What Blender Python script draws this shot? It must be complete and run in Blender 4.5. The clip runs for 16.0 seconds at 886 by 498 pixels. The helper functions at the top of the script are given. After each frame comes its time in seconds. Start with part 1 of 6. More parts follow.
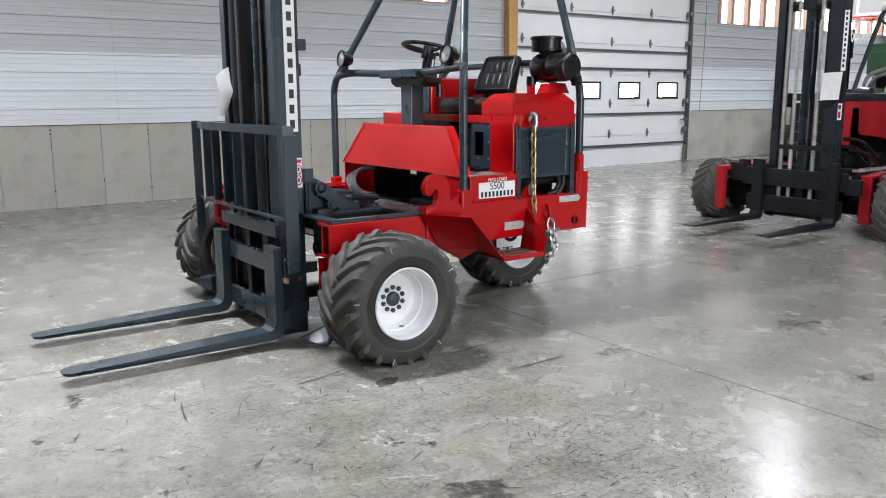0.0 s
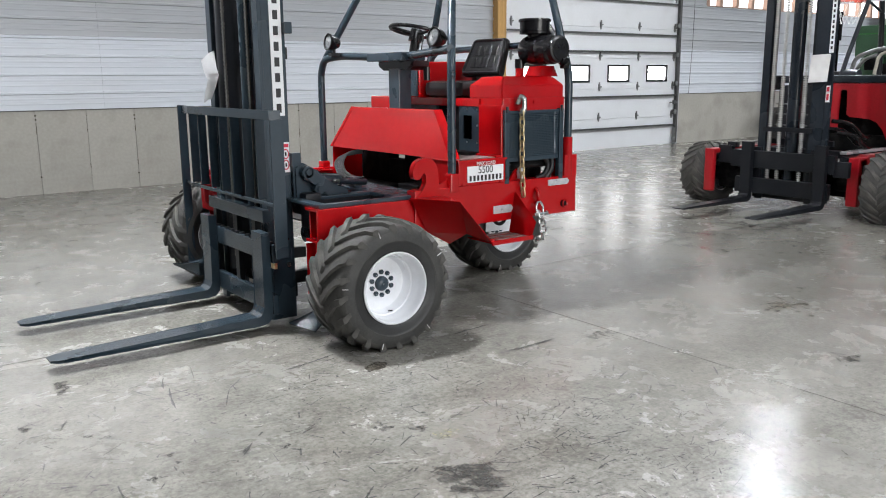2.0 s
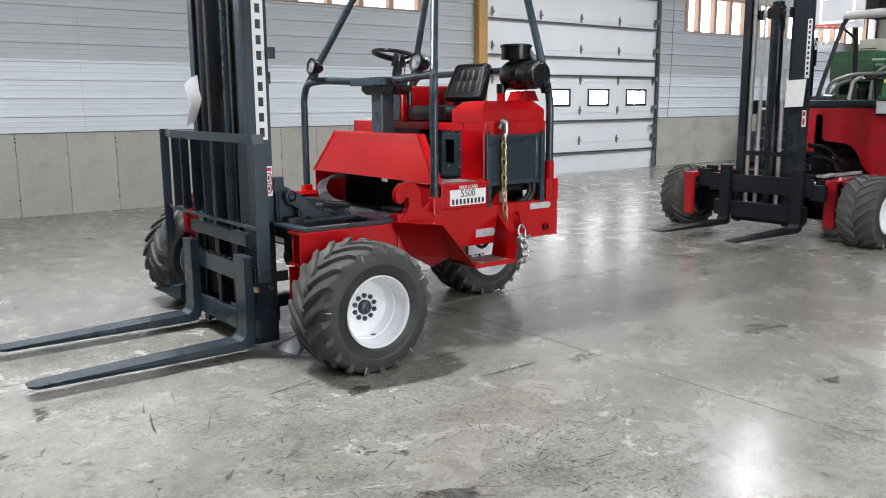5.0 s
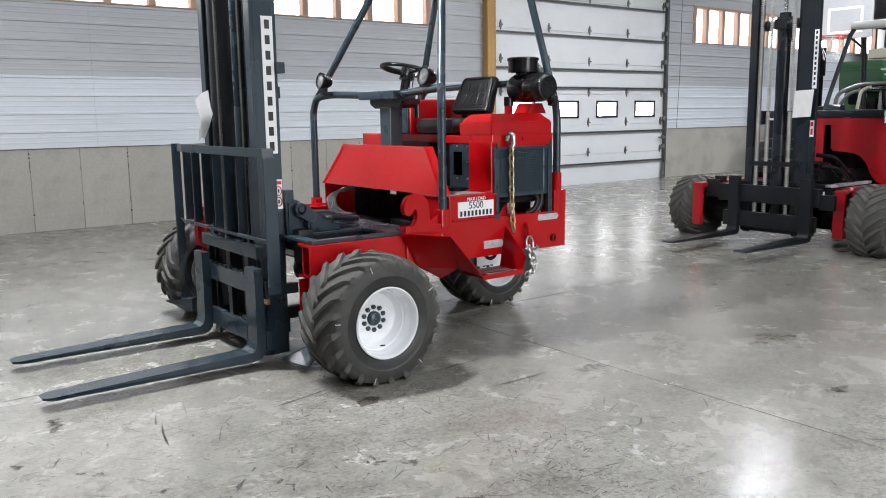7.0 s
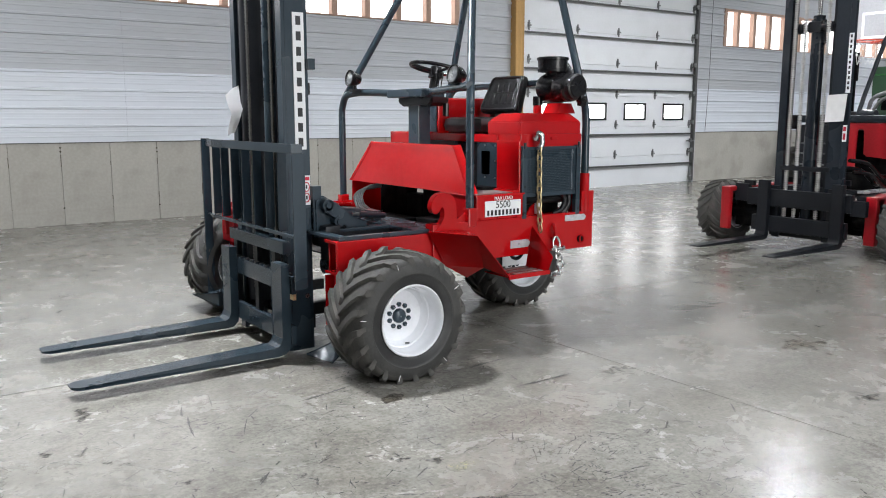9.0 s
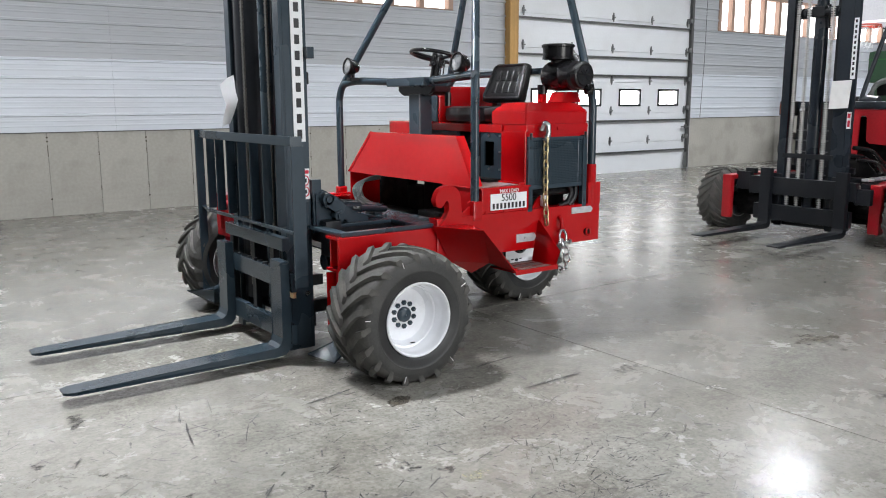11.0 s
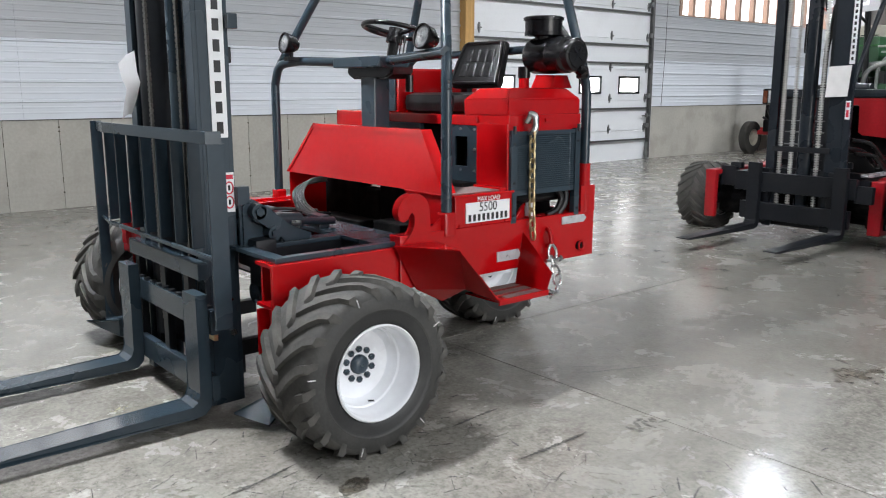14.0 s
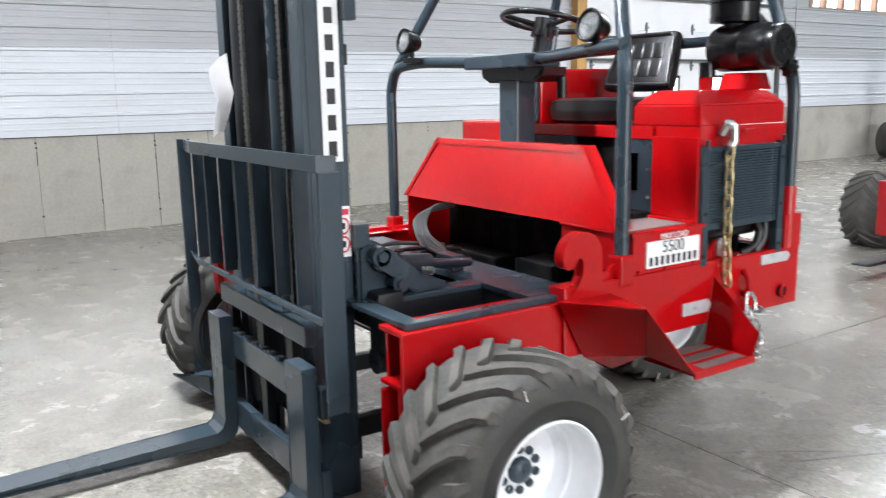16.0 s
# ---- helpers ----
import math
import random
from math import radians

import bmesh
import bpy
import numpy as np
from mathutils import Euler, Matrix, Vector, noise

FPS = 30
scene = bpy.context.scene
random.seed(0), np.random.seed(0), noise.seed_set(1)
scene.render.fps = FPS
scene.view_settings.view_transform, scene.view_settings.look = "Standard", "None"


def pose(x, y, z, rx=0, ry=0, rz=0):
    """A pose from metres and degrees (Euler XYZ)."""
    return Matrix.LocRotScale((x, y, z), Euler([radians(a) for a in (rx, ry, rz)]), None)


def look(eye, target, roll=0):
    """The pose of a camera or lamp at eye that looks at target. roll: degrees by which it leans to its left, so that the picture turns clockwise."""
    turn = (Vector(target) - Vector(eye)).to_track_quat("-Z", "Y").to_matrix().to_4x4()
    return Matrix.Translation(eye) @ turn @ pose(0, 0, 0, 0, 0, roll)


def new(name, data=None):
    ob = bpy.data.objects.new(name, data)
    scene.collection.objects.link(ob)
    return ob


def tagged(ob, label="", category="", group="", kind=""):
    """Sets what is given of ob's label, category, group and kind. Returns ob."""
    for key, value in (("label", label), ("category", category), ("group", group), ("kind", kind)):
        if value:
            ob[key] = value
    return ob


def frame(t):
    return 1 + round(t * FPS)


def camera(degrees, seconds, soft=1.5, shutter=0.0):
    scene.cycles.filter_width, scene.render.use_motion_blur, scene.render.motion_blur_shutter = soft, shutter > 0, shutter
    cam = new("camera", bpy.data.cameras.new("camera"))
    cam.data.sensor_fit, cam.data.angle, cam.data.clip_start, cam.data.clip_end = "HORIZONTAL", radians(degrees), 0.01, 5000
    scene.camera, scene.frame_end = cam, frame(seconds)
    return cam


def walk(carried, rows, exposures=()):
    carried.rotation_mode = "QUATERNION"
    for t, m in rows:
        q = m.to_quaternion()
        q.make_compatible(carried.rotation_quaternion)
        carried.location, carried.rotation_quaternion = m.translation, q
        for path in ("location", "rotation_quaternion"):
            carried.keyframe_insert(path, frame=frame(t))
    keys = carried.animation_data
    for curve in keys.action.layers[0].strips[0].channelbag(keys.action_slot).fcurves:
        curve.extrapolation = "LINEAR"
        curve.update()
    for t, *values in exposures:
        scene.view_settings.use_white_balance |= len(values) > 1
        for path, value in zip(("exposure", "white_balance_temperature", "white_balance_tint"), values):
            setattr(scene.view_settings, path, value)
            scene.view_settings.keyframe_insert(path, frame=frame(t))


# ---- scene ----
cam = camera(56.6, 16.0, soft=1.0, shutter=0.5)
PATH = [
    (0, (0.745, -1.391, 1.39), (1.892, 0.206, 1.024), -0.3),
    (0.5, (0.743, -1.39, 1.397), (1.892, 0.204, 1.024), -0.2),
    (1, (0.745, -1.389, 1.391), (1.898, 0.2, 1.011), -0.3),
    (1.5, (0.746, -1.391, 1.393), (1.901, 0.194, 1.001), -0.3),
    (2, (0.76, -1.387, 1.386), (1.921, 0.19, 0.983), -0.5),
    (2.5, (0.757, -1.389, 1.389), (1.928, 0.18, 0.98), -0.5),
    (3, (0.751, -1.375, 1.399), (1.939, 0.18, 0.99), -0.9),
    (3.5, (0.748, -1.38, 1.394), (1.95, 0.168, 0.997), -1.1),
    (4, (0.749, -1.379, 1.398), (1.955, 0.17, 1.016), -1.1),
    (6.3, (0.731, -1.416, 1.389), (1.925, 0.154, 1.063), 0.6),
    (6.5, (0.723, -1.415, 1.396), (1.919, 0.154, 1.065), 0.3),
    (7, (0.733, -1.431, 1.396), (1.919, 0.146, 1.076), -0.8),
    (7.5, (0.736, -1.425, 1.391), (1.916, 0.159, 1.074), -0.6),
    (8, (0.731, -1.421, 1.385), (1.898, 0.172, 1.07), -0.5),
    (8.5, (0.724, -1.419, 1.383), (1.872, 0.188, 1.069), -0.3),
    (9, (0.723, -1.414, 1.382), (1.864, 0.197, 1.064), 0.0),
    (9.5, (0.725, -1.414, 1.38), (1.862, 0.199, 1.055), 0.3),
    (9.7, (0.727, -1.398, 1.389), (1.863, 0.214, 1.054), 0.2),
    (11.8, (0.817, -1.121, 1.41), (1.993, 0.459, 1.061), -0.1),
    (12, (0.881, -1.09, 1.393), (2.063, 0.486, 1.049), -0.0),
    (12.5, (0.954, -0.924, 1.379), (2.16, 0.633, 1.033), 0.1),
    (13, (1.017, -0.716, 1.368), (2.385, 0.694, 0.995), 0.0),
    (13.5, (1.185, -0.563, 1.38), (2.568, 0.827, 0.985), -0.4),
    (14, (1.28, -0.376, 1.396), (2.535, 1.133, 1.015), -0.0),
    (14.5, (1.308, -0.173, 1.387), (2.567, 1.332, 1.005), -0.2),
    (15, (1.438, 0.001, 1.375), (2.696, 1.508, 0.991), -0.4),
    (15.5, (1.592, 0.214, 1.391), (2.752, 1.799, 1.014), -0.9),
    (16, (1.608, 0.476, 1.403), (2.69, 2.117, 1.035), -1.1),
]
walk(cam, [(t, look(eye, target, roll)) for t, eye, target, roll in PATH], [(0, 0.0), (14.1, 0.0), (14.5, 0.22), (15, 0.25), (15.5, 0.4), (16, 0.49)])

# ---- light ----
world = bpy.data.worlds.new("world")
scene.world = world
world.use_nodes = True
wn = world.node_tree.nodes
sky = wn.new("ShaderNodeTexSky")
sky.sky_type, sky.sun_disc = "NISHITA", False
sky.sun_elevation, sky.sun_rotation = radians(35), radians(200)
wn["Background"].inputs["Strength"].default_value = 0.12
world.node_tree.links.new(sky.outputs["Color"], wn["Background"].inputs["Color"])


def area_lamp(name, m, sx, sy, watts, colour):
    d = bpy.data.lights.new(name, "AREA")
    d.shape, d.size, d.size_y, d.energy, d.color = "RECTANGLE", sx, sy, watts, colour
    ob = new(name, d)
    ob.matrix_basis = m
    return ob


COOL = (0.945, 0.976, 1.03)
# strip lamps in rows under the ceiling; y=-2.8 and weak ones are added fill
for lx, ly, size, watts in ((-5.0, 4.2, 2.0, 25), (1.9, 3.7, 1.0, 460), (7.4, 4.2, 2.0, 90), (1.9, -2.8, 2.0, 190), (7.4, -2.8, 2.4, 300), (15.4, -4.0, 2.4, 60), (12.4, 5.35, 0.7, 300), (17.6, 4.15, 0.7, 270), (22.3, 7.2, 0.5, 240)):
    area_lamp("strip_fill_lamp", pose(lx, ly, 4.85), size, 0.25, watts, COOL)
# added soft fill for the near faces, from an assumed south-wall bay behind the walk
area_lamp("front_fill_light", look((4.0, -8.95, 1.9), (4.0, 0.0, 1.6)), 4.4, 3.6, 380, (0.96, 0.98, 1.0))

# ---- materials ----
def mat(name, col, rough=0.5, metal=0.0, spec=0.5, vary=0.15, big=1.2, small=40.0, bump=0.1, coat=0.0, rvary=0.1, stretch=(1, 1, 1), dirt=None, dirt_amount=0.5, dirt_scale=3.0, piece=0.0, broken=None):
    """A painted or plain surface: two scales of tone, a rough and fine relief, and patches of dirt."""
    m = bpy.data.materials.new(name)
    m.use_nodes = True
    nt = m.node_tree
    n, l = nt.nodes, nt.links
    b = n["Principled BSDF"]
    tc = n.new("ShaderNodeTexCoord")
    mp = n.new("ShaderNodeMapping")
    mp.inputs["Scale"].default_value = stretch
    l.new(tc.outputs["Object"], mp.inputs["Vector"])

    def noise_node(scale, detail):
        t = n.new("ShaderNodeTexNoise")
        t.inputs["Scale"].default_value, t.inputs["Detail"].default_value = scale, detail
        l.new(mp.outputs["Vector"], t.inputs["Vector"])
        return t

    def ranged(sock, lo, hi, a=0.3, z=0.7):
        r = n.new("ShaderNodeMapRange")
        r.inputs[1].default_value, r.inputs[2].default_value = a, z
        r.inputs[3].default_value, r.inputs[4].default_value = lo, hi
        l.new(sock, r.inputs[0])
        return r.outputs[0]

    def product(a, c):
        r = n.new("ShaderNodeMath")
        r.operation = "MULTIPLY"
        l.new(a, r.inputs[0]), l.new(c, r.inputs[1])
        return r.outputs[0]

    n1, n2 = noise_node(big, 5), noise_node(small, 8)
    f = product(ranged(n1.outputs[0], 1 - vary, 1 + vary), ranged(n2.outputs[0], 1 - vary * 0.6, 1 + vary * 0.6))
    if piece:
        oi = n.new("ShaderNodeObjectInfo")
        f = product(f, ranged(oi.outputs["Random"], 1 - piece, 1 + piece, 0, 1))
    mul = n.new("ShaderNodeVectorMath")
    mul.operation = "SCALE"
    mul.inputs[0].default_value = col
    l.new(f, mul.inputs["Scale"])
    out = mul.outputs[0]
    if dirt:
        n3 = noise_node(dirt_scale, 9)
        mx = n.new("ShaderNodeMix")
        mx.data_type = "RGBA"
        l.new(ranged(n3.outputs[0], 0, dirt_amount, 0.5, 0.72), mx.inputs[0])
        l.new(out, mx.inputs[6])
        mx.inputs[7].default_value = (*dirt, 1)
        out = mx.outputs[2]
    l.new(out, b.inputs["Base Color"])
    l.new(ranged(n1.outputs[0], max(0.02, rough - rvary), min(1, rough + rvary)), b.inputs["Roughness"])
    b.inputs["Metallic"].default_value, b.inputs["Specular IOR Level"].default_value = metal, spec
    if coat:
        b.inputs["Coat Weight"].default_value, b.inputs["Coat Roughness"].default_value = coat, 0.08
    if broken:
        # a thin film, worn through in places
        n4 = noise_node(broken[0], 8)
        l.new(ranged(n4.outputs[0], broken[1], broken[2], 0.36, 0.62), b.inputs["Alpha"])
    if bump:
        bp = n.new("ShaderNodeBump")
        bp.inputs["Strength"].default_value, bp.inputs["Distance"].default_value = bump, 0.004
        l.new(n2.outputs[0], bp.inputs["Height"])
        l.new(bp.outputs[0], b.inputs["Normal"])
    return m


def glow(name, col, strength):
    m = bpy.data.materials.new(name)
    m.use_nodes = True
    b = m.node_tree.nodes["Principled BSDF"]
    b.inputs["Base Color"].default_value = (0, 0, 0, 1)
    b.inputs["Emission Color"].default_value, b.inputs["Emission Strength"].default_value = (*col, 1), strength
    return m


def floor_material():
    m = bpy.data.materials.new("polished_concrete")
    m.use_nodes = True
    nt = m.node_tree
    n, l = nt.nodes, nt.links
    b = n["Principled BSDF"]
    geo = n.new("ShaderNodeNewGeometry")

    def noise_node(scale, detail, rough=0.6, stretch=None, distort=0.0, turn=0.0):
        t = n.new("ShaderNodeTexNoise")
        t.inputs["Scale"].default_value, t.inputs["Detail"].default_value = scale, detail
        t.inputs["Roughness"].default_value, t.inputs["Distortion"].default_value = rough, distort
        mp = n.new("ShaderNodeMapping")
        mp.inputs["Scale"].default_value = stretch or (1, 1, 1)
        mp.inputs["Rotation"].default_value = (0, 0, turn)
        l.new(geo.outputs["Position"], mp.inputs["Vector"])
        l.new(mp.outputs["Vector"], t.inputs["Vector"])
        return t.outputs[0]

    def ranged(sock, a, z, lo, hi):
        r = n.new("ShaderNodeMapRange")
        r.inputs[1].default_value, r.inputs[2].default_value = a, z
        r.inputs[3].default_value, r.inputs[4].default_value = lo, hi
        l.new(sock, r.inputs[0])
        return r.outputs[0]

    def op(kind, a, c):
        r = n.new("ShaderNodeMath")
        r.operation = kind
        l.new(a, r.inputs[0]), l.new(c, r.inputs[1])
        return r.outputs[0]

    def over(base, fac, col):
        mx = n.new("ShaderNodeMix")
        mx.data_type = "RGBA"
        l.new(fac, mx.inputs[0]), l.new(base, mx.inputs[6])
        mx.inputs[7].default_value = (*col, 1)
        return mx.outputs[2]

    cloud, mottle, fine, grain = noise_node(0.4, 5, 0.55), noise_node(2.4, 10, 0.7, distort=0.4), noise_node(13, 9, 0.72, distort=0.5), noise_node(48, 6, 0.75)
    ramp = n.new("ShaderNodeValToRGB")
    ramp.color_ramp.elements[0].position, ramp.color_ramp.elements[0].color = 0.36, (0.148, 0.14, 0.12, 1)
    ramp.color_ramp.elements[1].position, ramp.color_ramp.elements[1].color = 0.63, (0.311, 0.299, 0.268, 1)
    e = ramp.color_ramp.elements.new(0.5)
    e.color = (0.246, 0.235, 0.208, 1)
    mix = n.new("ShaderNodeMix")
    mix.inputs[0].default_value = 0.62
    l.new(cloud, mix.inputs[2]), l.new(mottle, mix.inputs[3])
    l.new(mix.outputs[0], ramp.inputs[0])
    col = over(ramp.outputs[0], ranged(fine, 0.48, 0.66, 0, 0.6), (0.109, 0.104, 0.089))
    col = over(col, ranged(fine, 0.47, 0.3, 0, 0.3), (0.334, 0.324, 0.293))
    col = over(col, ranged(grain, 0.5, 0.64, 0, 0.6), (0.097, 0.092, 0.081))
    col = over(col, ranged(grain, 0.47, 0.34, 0, 0.4), (0.377, 0.366, 0.336))
    # black rubber scuffs in three directions, blotches of oil and pale wear
    for turn, st, lo in ((0.25, (2.5, 34, 1), 0.64), (1.9, (3.0, 38, 1), 0.65), (-0.7, (3.5, 44, 1), 0.65)):
        streak = ranged(noise_node(1.7, 4, 0.55, st, 0.35, turn), lo, lo + 0.05, 0, 1)
        gate = ranged(noise_node(1.1, 5, 0.6, None, 0, turn), 0.48, 0.62, 0, 0.6)
        col = over(col, op("MULTIPLY", streak, gate), (0.066, 0.064, 0.058))
    # a dull, driven-over patch in the open floor
    sep = n.new("ShaderNodeVectorMath")
    sep.operation = "SUBTRACT"
    l.new(geo.outputs["Position"], sep.inputs[0])
    sep.inputs[1].default_value = (6.9, 2.1, 0.0)
    flat = n.new("ShaderNodeMapping")
    flat.inputs["Scale"].default_value = (0.36, 0.6, 1.0)
    l.new(sep.outputs[0], flat.inputs["Vector"])
    ball = n.new("ShaderNodeVectorMath")
    ball.operation = "LENGTH"
    l.new(flat.outputs["Vector"], ball.inputs[0])
    worn = op("MULTIPLY", ranged(ball.outputs["Value"], 1.0, 0.45, 0, 1), ranged(mottle, 0.36, 0.58, 0.2, 0.5))
    col = over(col, worn, (0.122, 0.118, 0.101))
    blot = ranged(noise_node(1.5, 9, 0.72, None, 0.5), 0.56, 0.76, 0, 0.6)
    col = over(col, blot, (0.113, 0.107, 0.091))
    pale = ranged(noise_node(1.7, 6, 0.65, None, 0.5, 2.2), 0.5, 0.78, 0, 0.32)
    col = over(col, pale, (0.366, 0.358, 0.332))
    warm = ranged(noise_node(0.7, 5, 0.6, None, 0.3, 1.2), 0.5, 0.7, 0, 0.3)
    col = over(col, warm, (0.260, 0.237, 0.201))
    l.new(col, b.inputs["Base Color"])
    rr = op("ADD", ranged(mottle, 0.32, 0.66, 0.17, 0.31), ranged(blot, 0, 0.55, 0, 0.12))
    l.new(rr, b.inputs["Roughness"])
    b.inputs["Specular IOR Level"].default_value = 0.5
    bp = n.new("ShaderNodeBump")
    bp.inputs["Strength"].default_value, bp.inputs["Distance"].default_value = 0.032, 0.006
    l.new(op("ADD", mottle, ranged(fine, 0, 1, 0, 0.25)), bp.inputs["Height"])
    l.new(bp.outputs[0], b.inputs["Normal"])
    return m


RED = mat("red_gloss_paint", (0.41, 0.003, 0.005), 0.2, spec=0.36, vary=0.07, small=25, bump=0.03, coat=0.25, rvary=0.06, dirt=(0.24, 0.006, 0.008), dirt_amount=0.25)
RED_OLD = mat("worn_red_paint", (0.35, 0.008, 0.014), 0.3, spec=0.35, vary=0.14, bump=0.06, coat=0.15, dirt=(0.12, 0.03, 0.025), dirt_amount=0.55)
SLATE = mat("slate_blue_paint", (0.025, 0.040, 0.053), 0.26, spec=0.4, vary=0.1, small=30, bump=0.04, coat=0.06, dirt=(0.055, 0.068, 0.08), dirt_amount=0.35)
# worn near-black paint; also carries the shade inside mast and deck pocket
SLATE_OLD_SHADED = mat("worn_shaded_paint", (0.008, 0.0095, 0.0125), 0.42, spec=0.3, vary=0.2, bump=0.08, dirt=(0.022, 0.023, 0.025), dirt_amount=0.4)
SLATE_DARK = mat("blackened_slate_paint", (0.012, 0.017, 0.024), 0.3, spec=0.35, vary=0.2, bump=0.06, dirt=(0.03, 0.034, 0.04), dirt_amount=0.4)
BLACK = mat("black_plastic", (0.007, 0.007, 0.008), 0.28, spec=0.4, vary=0.15, bump=0.05)
VINYL = mat("black_vinyl", (0.009, 0.009, 0.01), 0.32, spec=0.4, vary=0.2, small=140, bump=0.25)
# greasy metal, near-black so that the shade of bays and holes is painted in
CAVITY = mat("greasy_shaded_metal", (0.004, 0.004, 0.0045), 0.75, spec=0.08, vary=0.4, bump=0.2, dirt=(0.03, 0.027, 0.024), dirt_amount=0.6, dirt_scale=8)
RUBBER = mat("dusty_tyre_rubber", (0.048, 0.0465, 0.043), 0.78, vary=0.3, big=4, small=60, bump=0.3, dirt=(0.118, 0.111, 0.098), dirt_amount=0.6, dirt_scale=5)
RUBBER_SIDE = mat("tyre_sidewall_rubber", (0.034, 0.0335, 0.0315), 0.6, vary=0.25, big=5, small=90, bump=0.15, dirt=(0.066, 0.063, 0.057), dirt_amount=0.6, dirt_scale=6)
RUBBER_BEAD = mat("black_bead_rubber", (0.016, 0.016, 0.016), 0.5, vary=0.2, big=5, small=90, bump=0.12, dirt=(0.05, 0.048, 0.044), dirt_amount=0.4, dirt_scale=9)
WHITE = mat("white_gloss_paint", (0.81, 0.82, 0.85), 0.28, vary=0.03, bump=0.03, coat=0.4, dirt=(0.55, 0.54, 0.5), dirt_amount=0.3, dirt_scale=6)
LABEL = mat("white_vinyl_label", (0.78, 0.79, 0.8), 0.4, vary=0.03, bump=0.0)
INK = mat("black_lettering", (0.012, 0.012, 0.014), 0.45, vary=0.05, bump=0.0)
INK_RED = mat("red_lettering", (0.55, 0.02, 0.05), 0.45, vary=0.05, bump=0.0)
INK_WHITE = mat("white_lettering", (0.8, 0.78, 0.78), 0.45, vary=0.05, bump=0.0)
PAPER_OLD = mat("soiled_paper", (0.66, 0.66, 0.65), 0.8, vary=0.08, small=15, bump=0.1)
PAPER = mat("white_paper", (0.9, 0.9, 0.91), 0.75, vary=0.03, small=15, bump=0.1)
CHROME = mat("galvanised_steel", (0.6, 0.6, 0.6), 0.28, 1.0, vary=0.12, small=60, bump=0.05)
GOLD = mat("yellow_zinc_chain", (0.58, 0.47, 0.27), 0.36, 0.9, vary=0.3, big=20, small=90, bump=0.1, dirt=(0.2, 0.12, 0.05), dirt_amount=0.5, dirt_scale=30)
BRONZE = mat("oily_chain_steel", (0.08, 0.077, 0.07), 0.45, 0.6, vary=0.3, big=20, bump=0.1)
PALE_CHAIN = mat("bright_leaf_chain", (0.5, 0.5, 0.48), 0.5, 0.5, vary=0.25, big=12, bump=0.1)
REFLECT = mat("silver_reflective_tape", (0.55, 0.56, 0.58), 0.35, 0.3, vary=0.12, big=30, small=200, bump=0.05)
HOSE = mat("grey_hose", (0.042, 0.042, 0.042), 0.55, vary=0.15, bump=0.05)
GLASS_LAMP = mat("clear_lamp_lens", (0.3, 0.31, 0.32), 0.12, 0.55, vary=0.35, big=45, small=120, bump=0.3)
AMBER = mat("orange_lamp_lens", (0.5, 0.06, 0.02), 0.25, vary=0.2, bump=0.05)
TREAD = mat("anti_slip_tape", (0.13, 0.095, 0.09), 0.85, vary=0.3, small=160, bump=0.5)
SIDING = mat("white_steel_siding", (0.66, 0.695, 0.745), 0.4, vary=0.035, big=0.7, small=9, bump=0.03, rvary=0.06, stretch=(0.3, 1, 1), dirt=(0.55, 0.55, 0.55), dirt_amount=0.25, dirt_scale=1.5)
SIDING_OLD = mat("grey_steel_siding", (0.445, 0.465, 0.49), 0.42, vary=0.05, big=0.7, small=9, bump=0.03, rvary=0.06, stretch=(0.25, 1, 1), dirt=(0.4, 0.4, 0.4), dirt_amount=0.35, dirt_scale=1.2)
CONCRETE = mat("poured_concrete", (0.395, 0.378, 0.335), 0.85, vary=0.1, big=1.1, small=26, bump=0.35, piece=0.05, dirt=(0.24, 0.225, 0.19), dirt_amount=0.6, dirt_scale=2.0)
CONCRETE_MARK = mat("rusty_tie_mark", (0.1, 0.085, 0.065), 0.9, vary=0.3, bump=0.3)
DOOR = mat("white_door_steel", (0.745, 0.76, 0.78), 0.45, vary=0.03, big=0.8, small=30, bump=0.06, piece=0.02, dirt=(0.55, 0.55, 0.54), dirt_amount=0.25, dirt_scale=1.5)
STRUT = mat("dark_door_strut", (0.1, 0.1, 0.1), 0.5, 0.5, vary=0.15, bump=0.05)
ZINC = mat("galvanised_hinge", (0.22, 0.225, 0.225), 0.45, 0.7, vary=0.25, bump=0.1)
WOOD = mat("yellow_pine_post", (0.46, 0.27, 0.09), 0.65, vary=0.2, big=1.4, small=22, bump=0.15, stretch=(9, 9, 0.6))
STUD = mat("pine_stud", (0.43, 0.29, 0.22), 0.7, vary=0.15, big=1.4, small=22, bump=0.15, stretch=(9, 9, 0.6), piece=0.12)
SKYLIGHT = glow("overcast_daylight", (1.0, 0.985, 0.99), 11.0)
ENDWALL = mat("dull_grey_panelling", (0.2, 0.2, 0.2), 0.6, vary=0.1, bump=0.05)
CEIL = mat("white_ceiling_steel", (0.5, 0.51, 0.52), 0.5, vary=0.04, bump=0.05)
FLOOR = floor_material()
JOINT = mat("dirty_saw_cut", (0.075, 0.07, 0.062), 0.9, vary=0.4, big=3, bump=0.2)
SCUFF = mat("rubber_scuff", (0.03, 0.029, 0.027), 0.6, vary=0.4, big=9, small=60, bump=0.1, broken=(70, 0.45, 1.0))
OIL = mat("old_oil_stain", (0.075, 0.062, 0.042), 0.45, vary=0.5, big=7, small=40, bump=0.1, broken=(28, 0.3, 0.9))
SMUDGE = mat("grey_floor_smudge", (0.08, 0.075, 0.066), 0.5, vary=0.5, big=14, small=70, bump=0.1, broken=(45, 0.2, 0.8))
